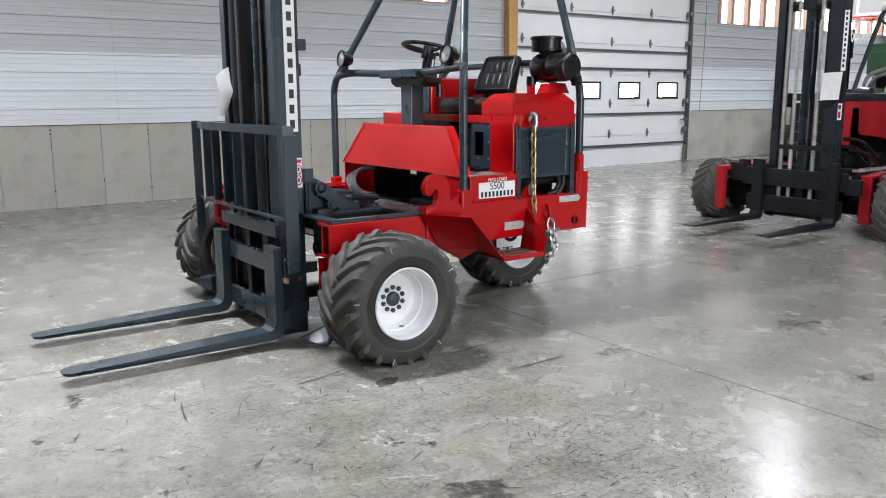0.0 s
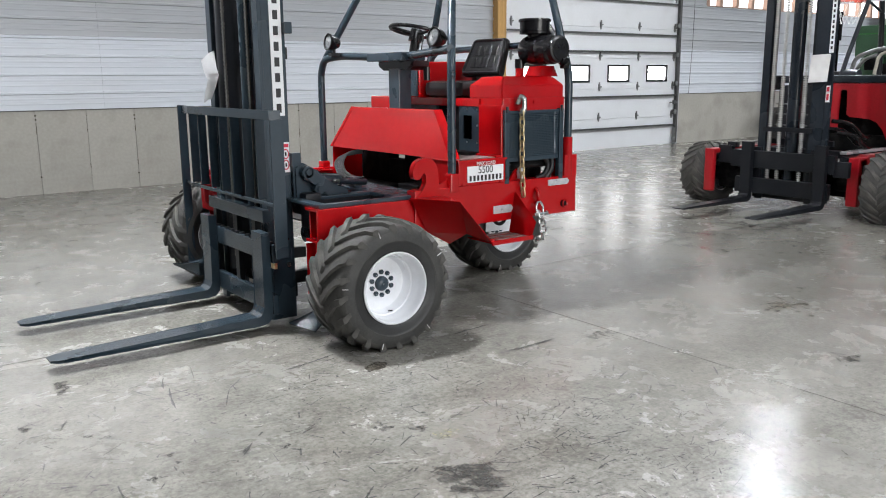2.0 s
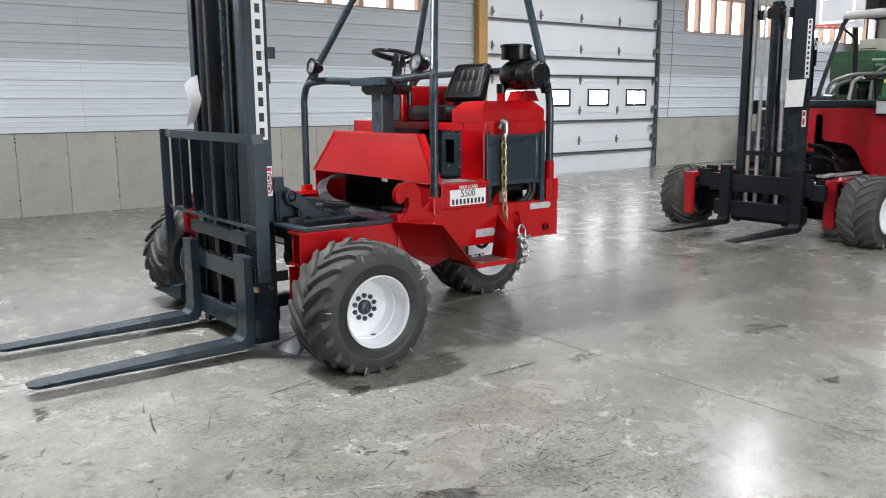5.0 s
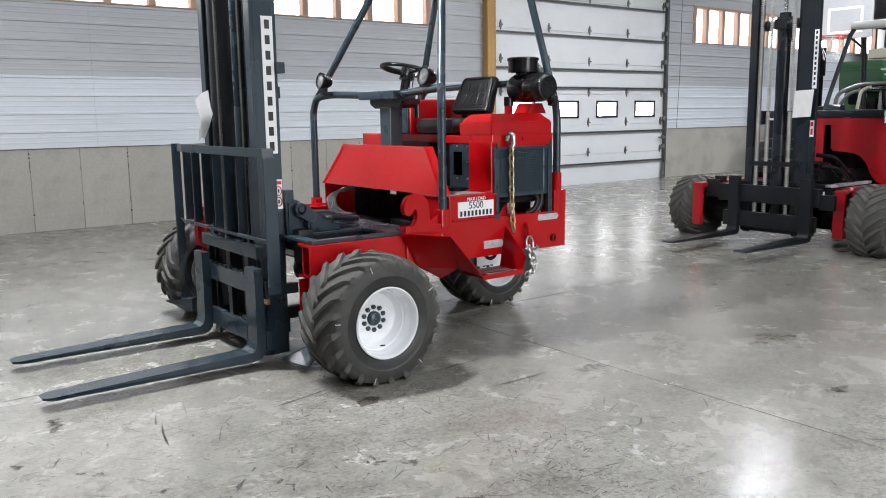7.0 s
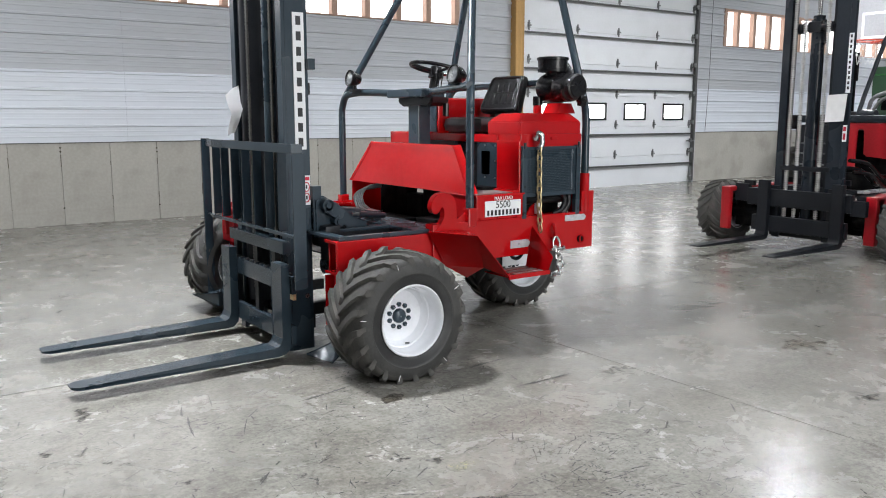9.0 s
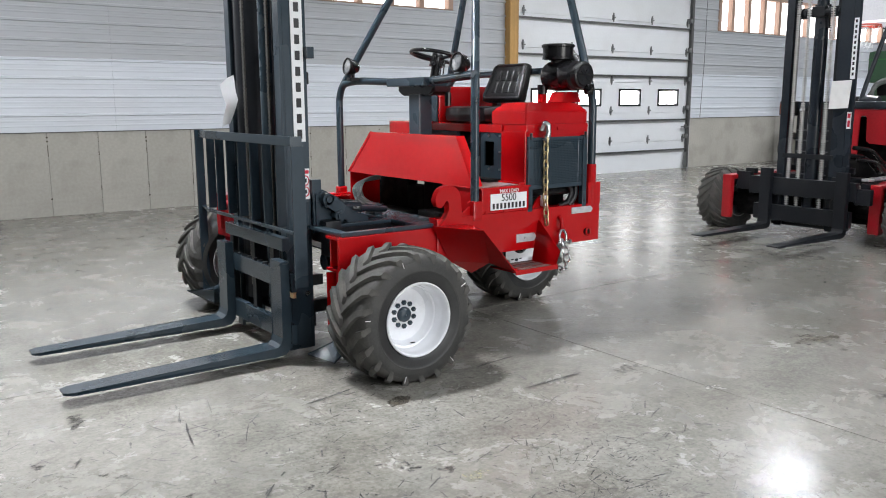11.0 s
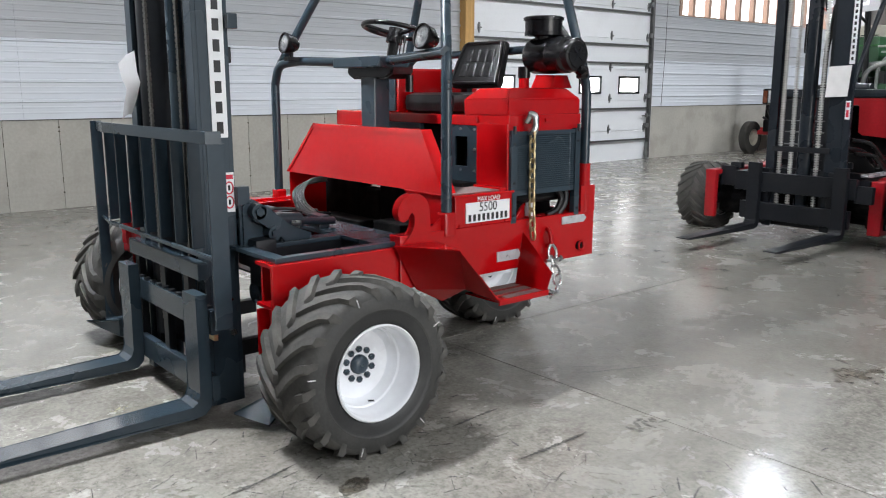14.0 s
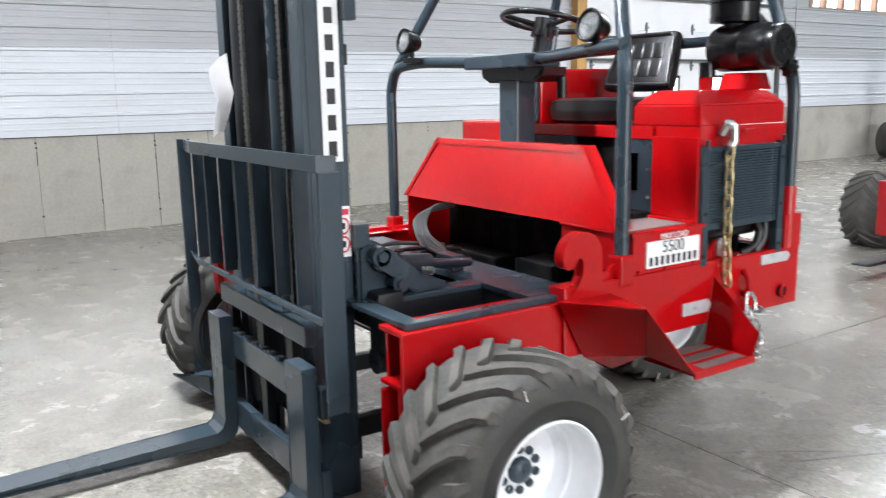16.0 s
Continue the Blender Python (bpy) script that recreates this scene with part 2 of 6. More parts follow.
PALE = mat("pale_concrete_chip", (0.4, 0.39, 0.35), 0.6, vary=0.3, big=20, bump=0.1, broken=(60, 0.1, 0.9))
YELLOW = mat("yellow_paint_spot", (0.4, 0.38, 0.22), 0.6, vary=0.3, big=20, bump=0.1, broken=(60, 0.0, 0.75))
GREEN = mat("green_machine_paint", (0.016, 0.13, 0.022), 0.4, vary=0.15, bump=0.05)
GREEN_DARK = mat("dark_green_paint", (0.02, 0.07, 0.03), 0.5, vary=0.2, bump=0.05)
DARKWALL = mat("dark_curtain", (0.03, 0.033, 0.036), 0.85, vary=0.2, big=0.6, bump=0.1, stretch=(6, 6, 0.4))
CREAM = mat("cream_panel", (0.45, 0.43, 0.36), 0.6, vary=0.2, bump=0.05)
ORANGE = mat("orange_red_paint", (0.5, 0.06, 0.03), 0.45, vary=0.15, bump=0.05)
GLASS = mat("tinted_cab_glass", (0.04, 0.05, 0.055), 0.08, vary=0.1, bump=0.0)

# ---- mesh building ----
PLACED = {}
SITE = Matrix.Translation((0.184, -0.053, 0)) @ Matrix.Scale(0.947, 4)
SITE_2 = Matrix.Translation((0.235, -0.05, 0)) @ Matrix.Scale(0.947, 4)


def base(name, x, y, z=0.0, label="", category="", group="", kind="", site=Matrix()):
    """The Empty at a thing's foot. site: the pose and scale by which the thing's own drawing stands in the hall."""
    ob = new(name)
    ob.empty_display_size = 0.1
    PLACED[ob] = Matrix.Translation((x, y, z))
    ob.matrix_basis = site @ PLACED[ob]
    return tagged(ob, label, category, group, kind)


def mesh_of(name, bm, material, smooth=False):
    me = bpy.data.meshes.new(name)
    bmesh.ops.recalc_face_normals(bm, faces=bm.faces[:])
    bm.to_mesh(me)
    bm.free()
    for mt in material if isinstance(material, (list, tuple)) else [material]:
        me.materials.append(mt)
    if smooth:
        me.polygons.foreach_set("use_smooth", [True] * len(me.polygons))
        me.set_sharp_from_angle(angle=radians(38))
    return me


def put(name, me, parent=None, m=None, label=""):
    """A mesh object with world pose m, under parent."""
    ob = new(name, me)
    m = m or Matrix()
    ob.matrix_basis = m
    if parent:
        ob.parent = parent
        ob.matrix_parent_inverse = PLACED[parent].inverted()
    PLACED[ob] = m.copy()
    return tagged(ob, label)


def part(name, bm, material, parent=None, label="", smooth=False):
    return put(name, mesh_of(name, bm, material, smooth), parent, None, label)


def thing(name, bm, material, label, category, kind="", group="", smooth=False):
    return tagged(part(name, bm, material, None, label, smooth), "", category, group, kind)


def box(bm, lo, hi, bevel=0.0, mi=0):
    x0, y0, z0 = lo
    x1, y1, z1 = hi
    vs = [bm.verts.new(p) for p in ((x0, y0, z0), (x1, y0, z0), (x1, y1, z0), (x0, y1, z0), (x0, y0, z1), (x1, y0, z1), (x1, y1, z1), (x0, y1, z1))]
    fs = [bm.faces.new([vs[i] for i in q]) for q in ((0, 3, 2, 1), (4, 5, 6, 7), (0, 1, 5, 4), (1, 2, 6, 5), (2, 3, 7, 6), (3, 0, 4, 7))]
    for f in fs:
        f.material_index = mi
    if bevel:
        edges = list({e for f in fs for e in f.edges})
        bmesh.ops.bevel(bm, geom=edges, offset=bevel, segments=2, affect="EDGES", profile=0.6)
    return bm


def boxes(*items, bevel=0.0):
    bm = bmesh.new()
    for lo, hi in items:
        box(bm, lo, hi, bevel)
    return bm


def prism(bm, pts, axis, a, b, bevel=0.0):
    """A flat outline pushed along an axis from a to b. For y the outline is (x, z), for x (y, z), for z (x, y)."""
    def at(p, v):
        return {"x": (v, p[0], p[1]), "y": (p[0], v, p[1]), "z": (p[0], p[1], v)}[axis]
    A, B = [bm.verts.new(at(p, a)) for p in pts], [bm.verts.new(at(p, b)) for p in pts]
    fs = [bm.faces.new(A), bm.faces.new(B[::-1])]
    k = len(pts)
    for i in range(k):
        fs.append(bm.faces.new((A[i], B[i], B[(i + 1) % k], A[(i + 1) % k])))
    if bevel:
        bmesh.ops.bevel(bm, geom=list({e for f in fs[:2] for e in f.edges}), offset=bevel, segments=2, affect="EDGES")
    return bm


def slab(bm, quad, thick):
    """A sheet of metal through four (or more) points, of that thickness."""
    q = [Vector(p) for p in quad]
    nrm = (q[1] - q[0]).cross(q[2] - q[0]).normalized() * thick
    A, B = [bm.verts.new(p) for p in q], [bm.verts.new(p + nrm) for p in q]
    bm.faces.new(A), bm.faces.new(B[::-1])
    k = len(q)
    for i in range(k):
        bm.faces.new((A[i], B[i], B[(i + 1) % k], A[(i + 1) % k]))
    return bm


def patch(quad, thick, k=8):
    """A sheet between four corners that need not lie in one plane, bent evenly from edge to edge."""
    bm = bmesh.new()
    a, b, c, d = [Vector(p) for p in quad]
    g = [[bm.verts.new((a.lerp(b, i / k)).lerp(d.lerp(c, i / k), j / k)) for j in range(k + 1)] for i in range(k + 1)]
    for i in range(k):
        for j in range(k):
            bm.faces.new((g[i][j], g[i + 1][j], g[i + 1][j + 1], g[i][j + 1]))
    bmesh.ops.solidify(bm, geom=bm.faces[:], thickness=thick)
    return bm


def rod(bm, p, q, r, seg=16, r2=None):
    p, q = Vector(p), Vector(q)
    m = Matrix.Translation((p + q) / 2) @ (q - p).to_track_quat("Z", "Y").to_matrix().to_4x4()
    bmesh.ops.create_cone(bm, cap_ends=True, segments=seg, radius1=r, radius2=r if r2 is None else r2, depth=(q - p).length, matrix=m)
    return bm


def smooth_path(pts, bend, k=5):
    """Rounds the corners of a line of points."""
    pts = [Vector(p) for p in pts]
    out = [pts[0]]
    for a, b, c in zip(pts, pts[1:], pts[2:]):
        d = min(bend, (a - b).length * 0.45, (c - b).length * 0.45)
        s, e = b + (a - b).normalized() * d, b + (c - b).normalized() * d
        for i in range(k + 1):
            u = i / k
            out.append(s * (1 - u) ** 2 + b * 2 * u * (1 - u) + e * u * u)
    return out + [pts[-1]]


def pipe(bm, pts, r, seg=12, bend=0.06, closed=False):
    path = [Vector(p) for p in pts] if closed else smooth_path(pts, bend)
    rings = []
    k = len(path)
    side = None
    for i, p in enumerate(path):
        a = path[(i - 1) % k] if closed or i else p
        b = path[(i + 1) % k] if closed or i < k - 1 else p
        d = (b - a).normalized()
        if side is None:
            side = d.orthogonal().normalized()
        side = (side - d * side.dot(d)).normalized()
        up = d.cross(side)
        rings.append([bm.verts.new(p + r * (math.cos(2 * math.pi * j / seg) * side + math.sin(2 * math.pi * j / seg) * up)) for j in range(seg)])
    for i in range(k if closed else k - 1):
        A, B = rings[i], rings[(i + 1) % k]
        for j in range(seg):
            bm.faces.new((A[j], A[(j + 1) % seg], B[(j + 1) % seg], B[j]))
    if not closed:
        bm.faces.new(rings[0][::-1]), bm.faces.new(rings[-1])
    return bm


def lathe(bm, prof, seg=48, mi=0, close=False):
    """Turns a profile of (radius, y) about the y axis."""
    rings = []
    for r, y in prof:
        rings.append([bm.verts.new((r * math.cos(2 * math.pi * j / seg), y, r * math.sin(2 * math.pi * j / seg))) for j in range(seg)])
    for A, B in zip(rings, rings[1:]):
        for j in range(seg):
            bm.faces.new((A[j], A[(j + 1) % seg], B[(j + 1) % seg], B[j])).material_index = mi
    if close:
        bm.faces.new(rings[0]), bm.faces.new(rings[-1][::-1])
    return bm


def letters(body, height, at, material, parent, name, rot=(90, 0, 0), squeeze=1.0):
    """Words in the built-in font as a thin mesh, centred on a point of a panel that faces -y (or as rot turns it)."""
    cu = bpy.data.curves.new(name, "FONT")
    cu.body, cu.size, cu.align_x, cu.align_y, cu.extrude = body, height * 1.38, "CENTER", "CENTER", 0.0008
    tmp = new(name, cu)
    bpy.context.view_layer.update()
    me = bpy.data.meshes.new_from_object(tmp.evaluated_get(bpy.context.evaluated_depsgraph_get()))
    bpy.data.objects.remove(tmp)
    me.materials.clear()
    me.materials.append(material)
    me.transform(Matrix.Diagonal((squeeze, 1, 1, 1)))
    return put(name, me, parent, pose(*at, *rot))

# ---- the hall ----
WALL, EAST, WEST, SOUTH, TOP = 10.0, 25.0, -9.0, -9.0, 5.0
SILL, HEAD, CURB, RIB = 2.885, 3.675, 1.05, 0.2286

bm = bmesh.new()
for x0, x1 in ((WEST, 4.137), (4.143, 10.3), (10.306, EAST)):
    for y0, y1 in ((SOUTH, 3.087), (3.093, WALL + 0.3)):
        box(bm, (x0, y0, -0.15), (x1, y1, 0.0))
floor = thing("floor", bm, FLOOR, "polished grey concrete slab with scuffs and tyre marks", "floor", "structure")
part("saw_cut", boxes(((WEST, SOUTH, -0.16), (EAST, WALL, -0.006))), JOINT, floor, "dirt-filled saw-cut joints")
thing("ceiling", boxes(((WEST, SOUTH, TOP), (EAST, WALL + 0.3, TOP + 0.1))), CEIL, "white steel ceiling of the hall", "ceiling", "structure")
# unseen wall; its bay opening is assumed, to go with the added fill
thing("wall_south", boxes(((WEST, SOUTH - 0.2, 0), (1.7, SOUTH, TOP)), ((6.3, SOUTH - 0.2, 0), (EAST, SOUTH, TOP)), ((1.7, SOUTH - 0.2, 3.8), (6.3, SOUTH, TOP))), SIDING, "plain white steel-clad wall with an assumed open bay for fill light", "wall", "structure")
thing("wall_west", boxes(((WEST - 0.2, SOUTH, 0), (WEST, WALL + 0.3, TOP))), ENDWALL, "plain dull grey end wall", "wall", "structure")
thing("wall_east", boxes(((EAST, SOUTH, 0), (EAST + 0.2, WALL + 0.3, TOP))), ENDWALL, "dull grey panelled end wall", "wall", "structure")

DOOR_L, DOOR_R, DOOR_T = 10.535, 15.31, 4.2
BANDS = ((-4.0, 9.14), (16.24, 24.9))
bm = bmesh.new()
for x0, x1 in ((WEST, DOOR_L), (DOOR_R + 0.1, EAST)):
    box(bm, (x0, WALL + 0.03, CURB), (x1, WALL + 0.25, SILL))
    box(bm, (x0, WALL + 0.03, HEAD), (x1, WALL + 0.25, TOP))
for x0, x1 in ((WEST, BANDS[0][0]), (BANDS[0][1], DOOR_L), (DOOR_R + 0.1, BANDS[1][0]), (BANDS[1][1], EAST)):
    box(bm, (x0, WALL + 0.03, SILL), (x1, WALL + 0.25, HEAD))
box(bm, (DOOR_L, WALL + 0.03, DOOR_T), (DOOR_R + 0.1, WALL + 0.25, TOP))
wall = thing("wall_north", bm, SIDING_OLD, "ribbed steel siding over a poured concrete base wall", "wall", "structure")


def sheet(x0, x1, z0, z1, material, name="siding_sheet"):
    """One ribbed sheet, laid with its ribs level; a rib stands on every lower edge of a 9 inch course."""
    prof = [(z0, 0.0)]
    z = z0
    while z < z1 - 0.02:
        top = min(z + RIB, z1)
        for f, d in ((0.28, 0.0), (0.3, 0.0035), (0.36, 0.0035), (0.38, 0.0), (0.55, 0.0), (0.57, 0.0035), (0.63, 0.0035), (0.65, 0.0)):
            if z + RIB * f < z1:
                prof.append((z + RIB * f, d))
        if top < z1 + 0.001 and top - z > RIB * 0.9:
            prof += [(top - 0.042, 0.0), (top - 0.03, 0.021), (top - 0.006, 0.021), (top, 0.003)]
        z = top
    prof = [p for i, p in enumerate(prof) if not i or p[0] > prof[i - 1][0] + 1e-5]
    b = bmesh.new()
    rows = []
    for z, d in prof:
        rows.append([b.verts.new((x, WALL - d, z)) for x in (x0, x1)] + [b.verts.new((x, WALL + 0.025, z)) for x in (x1, x0)])
    for A, B in zip(rows, rows[1:]):
        for j in range(4):
            b.faces.new((A[j], A[(j + 1) % 4], B[(j + 1) % 4], B[j]))
    b.faces.new(rows[0][::-1]), b.faces.new(rows[-1])
    return part(name, b, material, wall)


for seams in ((WEST, -2.95, 3.68, 10.395), (15.42, 21.6, EAST)):
    for x0, x1 in zip(seams, seams[1:]):
        sheet(x0 + 0.001, x1 - 0.001, CURB + 0.004, CURB + 0.914, SIDING)
for seams in ((WEST, -2.2, 3.68, 10.395), (15.42, 21.0, EAST)):
    for x0, x1 in zip(seams, seams[1:]):
        sheet(x0 + 0.001, x1 - 0.001, CURB + 0.916, SILL, SIDING_OLD)
        sheet(x0 + 0.001, x1 - 0.001, HEAD, TOP, SIDING_OLD)
for x0, x1 in ((WEST, BANDS[0][0]), (BANDS[0][1], 10.395), (15.42, BANDS[1][0]), (BANDS[1][1], EAST)):
    sheet(x0, x1, SILL + 0.002, HEAD - 0.002, SIDING_OLD)

# window bands: bare pine studs in front of pale daylight
for k, (x0, x1) in enumerate(BANDS):
    win = base(f"window_{k + 1}", (x0 + x1) / 2, WALL, SILL, "high ribbon window with bare pine studs and bright daylight", "window", "", "structure")
    part("window_frame", boxes(((x0, WALL - 0.025, HEAD - 0.05), (x1, WALL + 0.1, HEAD)), ((x0, WALL - 0.012, SILL), (x1, WALL + 0.1, SILL + 0.02))), STUD, win, "pine header and sill")
    if k:
        xs = [x0 + 0.03] + [16.72 + 0.59 * i for i in range(14)]
    else:
        xs = [9.08 - 0.571 * i for i in range(23)]
    stud = mesh_of("stud", boxes(((-0.048, -0.085, SILL + 0.021), (0.048, 0.03, HEAD - 0.051)), bevel=0.003), STUD)
    for x in xs:
        if x0 < x < x1:
            put("stud", stud, win, Matrix.Translation((x, WALL + 0.06, 0)))
    pane = part("pane", boxes(((x0, WALL + 0.2, SILL), (x1, WALL + 0.21, HEAD))), glow("bright_translucent_pane", (1.0, 0.975, 0.975), 4.0), win, "overexposed translucent pane")

thing("backdrop", boxes(((WEST, WALL + 0.9, -0.2), (EAST, WALL + 0.92, 5.5))), SKYLIGHT, "plain bright overcast daylight outside", "sky", "structure")

# poured base wall: one piece per form panel
pw = 0.605
marks = bmesh.new()
panel = mesh_of("concrete_panel", boxes(((0.002, 0.0, 0.0), (pw - 0.002, 0.25, CURB)), bevel=0.0035), CONCRETE)
# the stretch past the door is one smooth pour in three lengths
for x0, x1 in ((15.44, 18.6), (18.604, 21.8), (21.804, EAST)):
    part("concrete_panel", boxes(((x0, WALL, 0), (x1, WALL + 0.25, CURB)), bevel=0.0035), CONCRETE, wall)
for x_start, x_end in ((2.233 - pw * 17, DOOR_L - 0.02),):
    x = x_start
    while x < x_end - 0.05:
        if x + pw <= x_end:
            put("concrete_panel", panel, wall, Matrix.Translation((x, WALL, 0)))
        else:
            part("concrete_panel", boxes(((x + 0.002, WALL, 0), (x_end, WALL + 0.25, CURB)), bevel=0.0035), CONCRETE, wall)
        for z in (0.21, 0.93, 0.98 - 0.4 * (round(x * 7) % 2)):
            rod(marks, (x, WALL - 0.0015, z + 0.02 * math.sin(x * 9)), (x, WALL + 0.01, z + 0.02 * math.sin(x * 9)), 0.008 + 0.004 * math.sin(x * 5), 8)
        for z in (0.3, 0.55, 0.75):
            if math.sin(x * 11 + z * 20) > -0.2:
                box(marks, (x - 0.004, WALL - 0.001, z), (x + 0.004, WALL + 0.01, z + 0.1 + 0.06 * math.sin(x * 3)))
        x += pw
part("tie_marks", marks, CONCRETE_MARK, wall, "dark form-tie marks")
part("base_wall_core", boxes(((WEST, WALL + 0.02, -0.1), (DOOR_L - 0.01, WALL + 0.24, CURB - 0.01)), ((15.42, WALL + 0.02, -0.1), (EAST, WALL + 0.24, CURB - 0.01))), CONCRETE, wall)
# sill flashing between siding and base wall
part("drip_trim", boxes(((WEST, WALL - 0.012, CURB - 0.006), (10.395, WALL + 0.02, CURB + 0.003)), ((15.42, WALL - 0.012, CURB - 0.006), (EAST, WALL + 0.02, CURB + 0.003))), STRUT, wall)

# ---- sectional door ----
door = base("door_1", (DOOR_L + DOOR_R) / 2, WALL, 0, "closed white sectional overhead door with small windows", "garage door", "", "structure")
SH = 0.589
WINX = [(10.93, 11.53), (12.1, 12.7), (13.25, 13.835), (14.41, 15.01)]
WZ0, WZ1 = 1.334, 1.622
for k in range(7):
    z0, z1 = k * SH + 0.003, (k + 1) * SH - 0.003
    b = bmesh.new()
    if k == 2:
        box(b, (DOOR_L, WALL + 0.03, z0), (DOOR_R, WALL + 0.08, WZ0)), box(b, (DOOR_L, WALL + 0.03, WZ1), (DOOR_R, WALL + 0.08, z1))
        edges = [DOOR_L] + [v for w in WINX for v in w] + [DOOR_R]
        for x0, x1 in zip(edges[::2], edges[1::2]):
            box(b, (x0, WALL + 0.03, WZ0), (x1, WALL + 0.08, WZ1))
    else:
        box(b, (DOOR_L, WALL + 0.03, z0), (DOOR_R, WALL + 0.08, z1), 0.004)
    if k:
        box(b, (DOOR_L, WALL + 0.05, z0 - 0.02), (DOOR_R, WALL + 0.075, z0 + 0.02))
    sec = part("door_section", b, DOOR, door)
    if k == 2:
        for x0, x1 in WINX:
            fr = boxes(((x0 - 0.025, WALL + 0.012, WZ0 - 0.025), (x1 + 0.025, WALL + 0.032, WZ0 + 0.012)), ((x0 - 0.025, WALL + 0.012, WZ1 - 0.012), (x1 + 0.025, WALL + 0.032, WZ1 + 0.025)),
                       ((x0 - 0.025, WALL + 0.012, WZ0 + 0.012), (x0 + 0.012, WALL + 0.032, WZ1 - 0.012)), ((x1 - 0.012, WALL + 0.012, WZ0 + 0.012), (x1 + 0.025, WALL + 0.032, WZ1 - 0.012)))
            part("window_frame", fr, BLACK, sec, "black plastic window frame")
    # shallow pressed line below each joint
    part("pressed_line", boxes(((DOOR_L, WALL + 0.0265, z1 - 0.06), (DOOR_R, WALL + 0.0315, z1 - 0.052))), DOOR, sec)
for z in (0.42, 1.04, 1.908, 2.253, 2.879, 3.49, 4.06):
    b = boxes(((DOOR_L + 0.02, WALL - 0.03, z - 0.012), (DOOR_R - 0.02, WALL + 0.03, z - 0.004)), ((DOOR_L + 0.02, WALL - 0.032, z - 0.03), (DOOR_R - 0.02, WALL - 0.026, z + 0.004)))
    part("strut", b, STRUT, door, "dark steel reinforcing strut")
hb = bmesh.new()
box(hb, (-0.03, -0.012, -0.05), (0.03, 0.0, 0.05), 0.006), box(hb, (-0.014, -0.02, -0.085), (0.014, -0.002, 0.085), 0.004)
rod(hb, (-0.035, -0.025, 0), (0.035, -0.025, 0), 0.014, 10)
hinge = mesh_of("hinge", hb, ZINC)
for k in range(1, 7):
    for x in (10.7, 11.9, 13.0, 14.12, 15.23):
        put("hinge", hinge, door, Matrix.Translation((x, WALL + 0.028, k * SH + 0.045)))
rail = base("door_track", 15.36, WALL, 0, "dark steel door track with rollers and brackets", "door track", "", "structure")
part("track", boxes(((15.3, WALL - 0.05, 0.02), (15.325, WALL + 0.01, TOP)), ((15.325, WALL - 0.05, 0.02), (15.36, WALL - 0.042, TOP)), ((15.325, WALL - 0.0, 0.02), (15.36, WALL + 0.008, TOP))), STRUT, rail)
part("jamb", boxes(((15.36, WALL - 0.015, 0), (15.42, WALL + 0.2, TOP)), ((15.312, WALL + 0.06, 0), (15.36, WALL + 0.2, TOP))), SIDING_OLD, rail, "grey steel jamb trim")
rb = boxes(((-0.03, -0.03, -0.045), (0.03, 0.03, 0.045)), bevel=0.006)
rod(rb, (-0.06, -0.02, 0), (0.02, -0.02, 0), 0.02, 10)
rbm = mesh_of("roller_bracket", rb, ZINC)
for k in range(7):
    put("roller_bracket", rbm, rail, Matrix.Translation((15.28, WALL - 0.025, k * SH + 0.09 if k else 0.12)))
put("lock_bar", mesh_of("lock_bar", boxes(((15.08, WALL - 0.06, 0.86), (15.34, WALL - 0.045, 0.89)), ((15.18, WALL - 0.09, 0.84), (15.22, WALL - 0.04, 0.92))), ZINC), rail)
part("bumper_block", boxes(((15.26, WALL - 0.05, 0.02), (15.31, WALL + 0.0, 0.34)), bevel=0.005), ZINC, rail)
thing("timber_post", boxes(((10.262, WALL - 0.14, 0), (10.455, WALL + 0.02, TOP)), bevel=0.006), WOOD, "yellow pine post beside the overhead door", "post", "structure")
b = bmesh.new()
pipe(b, [(15.72, WALL - 0.03, CURB + 0.01), (15.78, WALL - 0.03, 2.2), (15.8, WALL - 0.03, TOP)], 0.004, 6)
thing("wall_wire", b, STRUT, "thin dark wire hanging down the siding", "wire")

# ---- wheels ----
LUGS = 20


def lug_mesh(side, k=1.0, half=0.195):
    b = bmesh.new()
    rows = []
    for u, rb, rt, w in ((0.0, 0.306, 0.307, 0.009), (0.05, 0.321, 0.328, 0.012), (0.1, 0.33, 0.344, 0.0135), (0.15, 0.337, 0.3575, 0.015), (0.26, 0.346, 0.3715, 0.018), (0.5, 0.35, 0.3765, 0.0195), (0.78, 0.352, 0.378, 0.0205), (1.0, 0.352, 0.3775, 0.0205), (1.05, 0.352, 0.362, 0.019)):
        y = side * half * (1.0 - u * 0.97) if u > 0.15 else side * half * (1.0 - u * 0.35)
        a = 0.44 * max(u, 0.0) ** 1.15
        rows.append([b.verts.new((r * k * math.cos(a + dw / r), y, r * k * math.sin(a + dw / r))) for r, dw in ((rb, -w * 1.3), (rb, w * 1.3), (rt, w), (rt, -w))])
    for A, B in zip(rows, rows[1:]):
        for j in range(4):
            b.faces.new((A[j], A[(j + 1) % 4], B[(j + 1) % 4], B[j]))
    b.faces.new(rows[0][::-1]), b.faces.new(rows[-1])
    return mesh_of("lug", b, RUBBER, True)


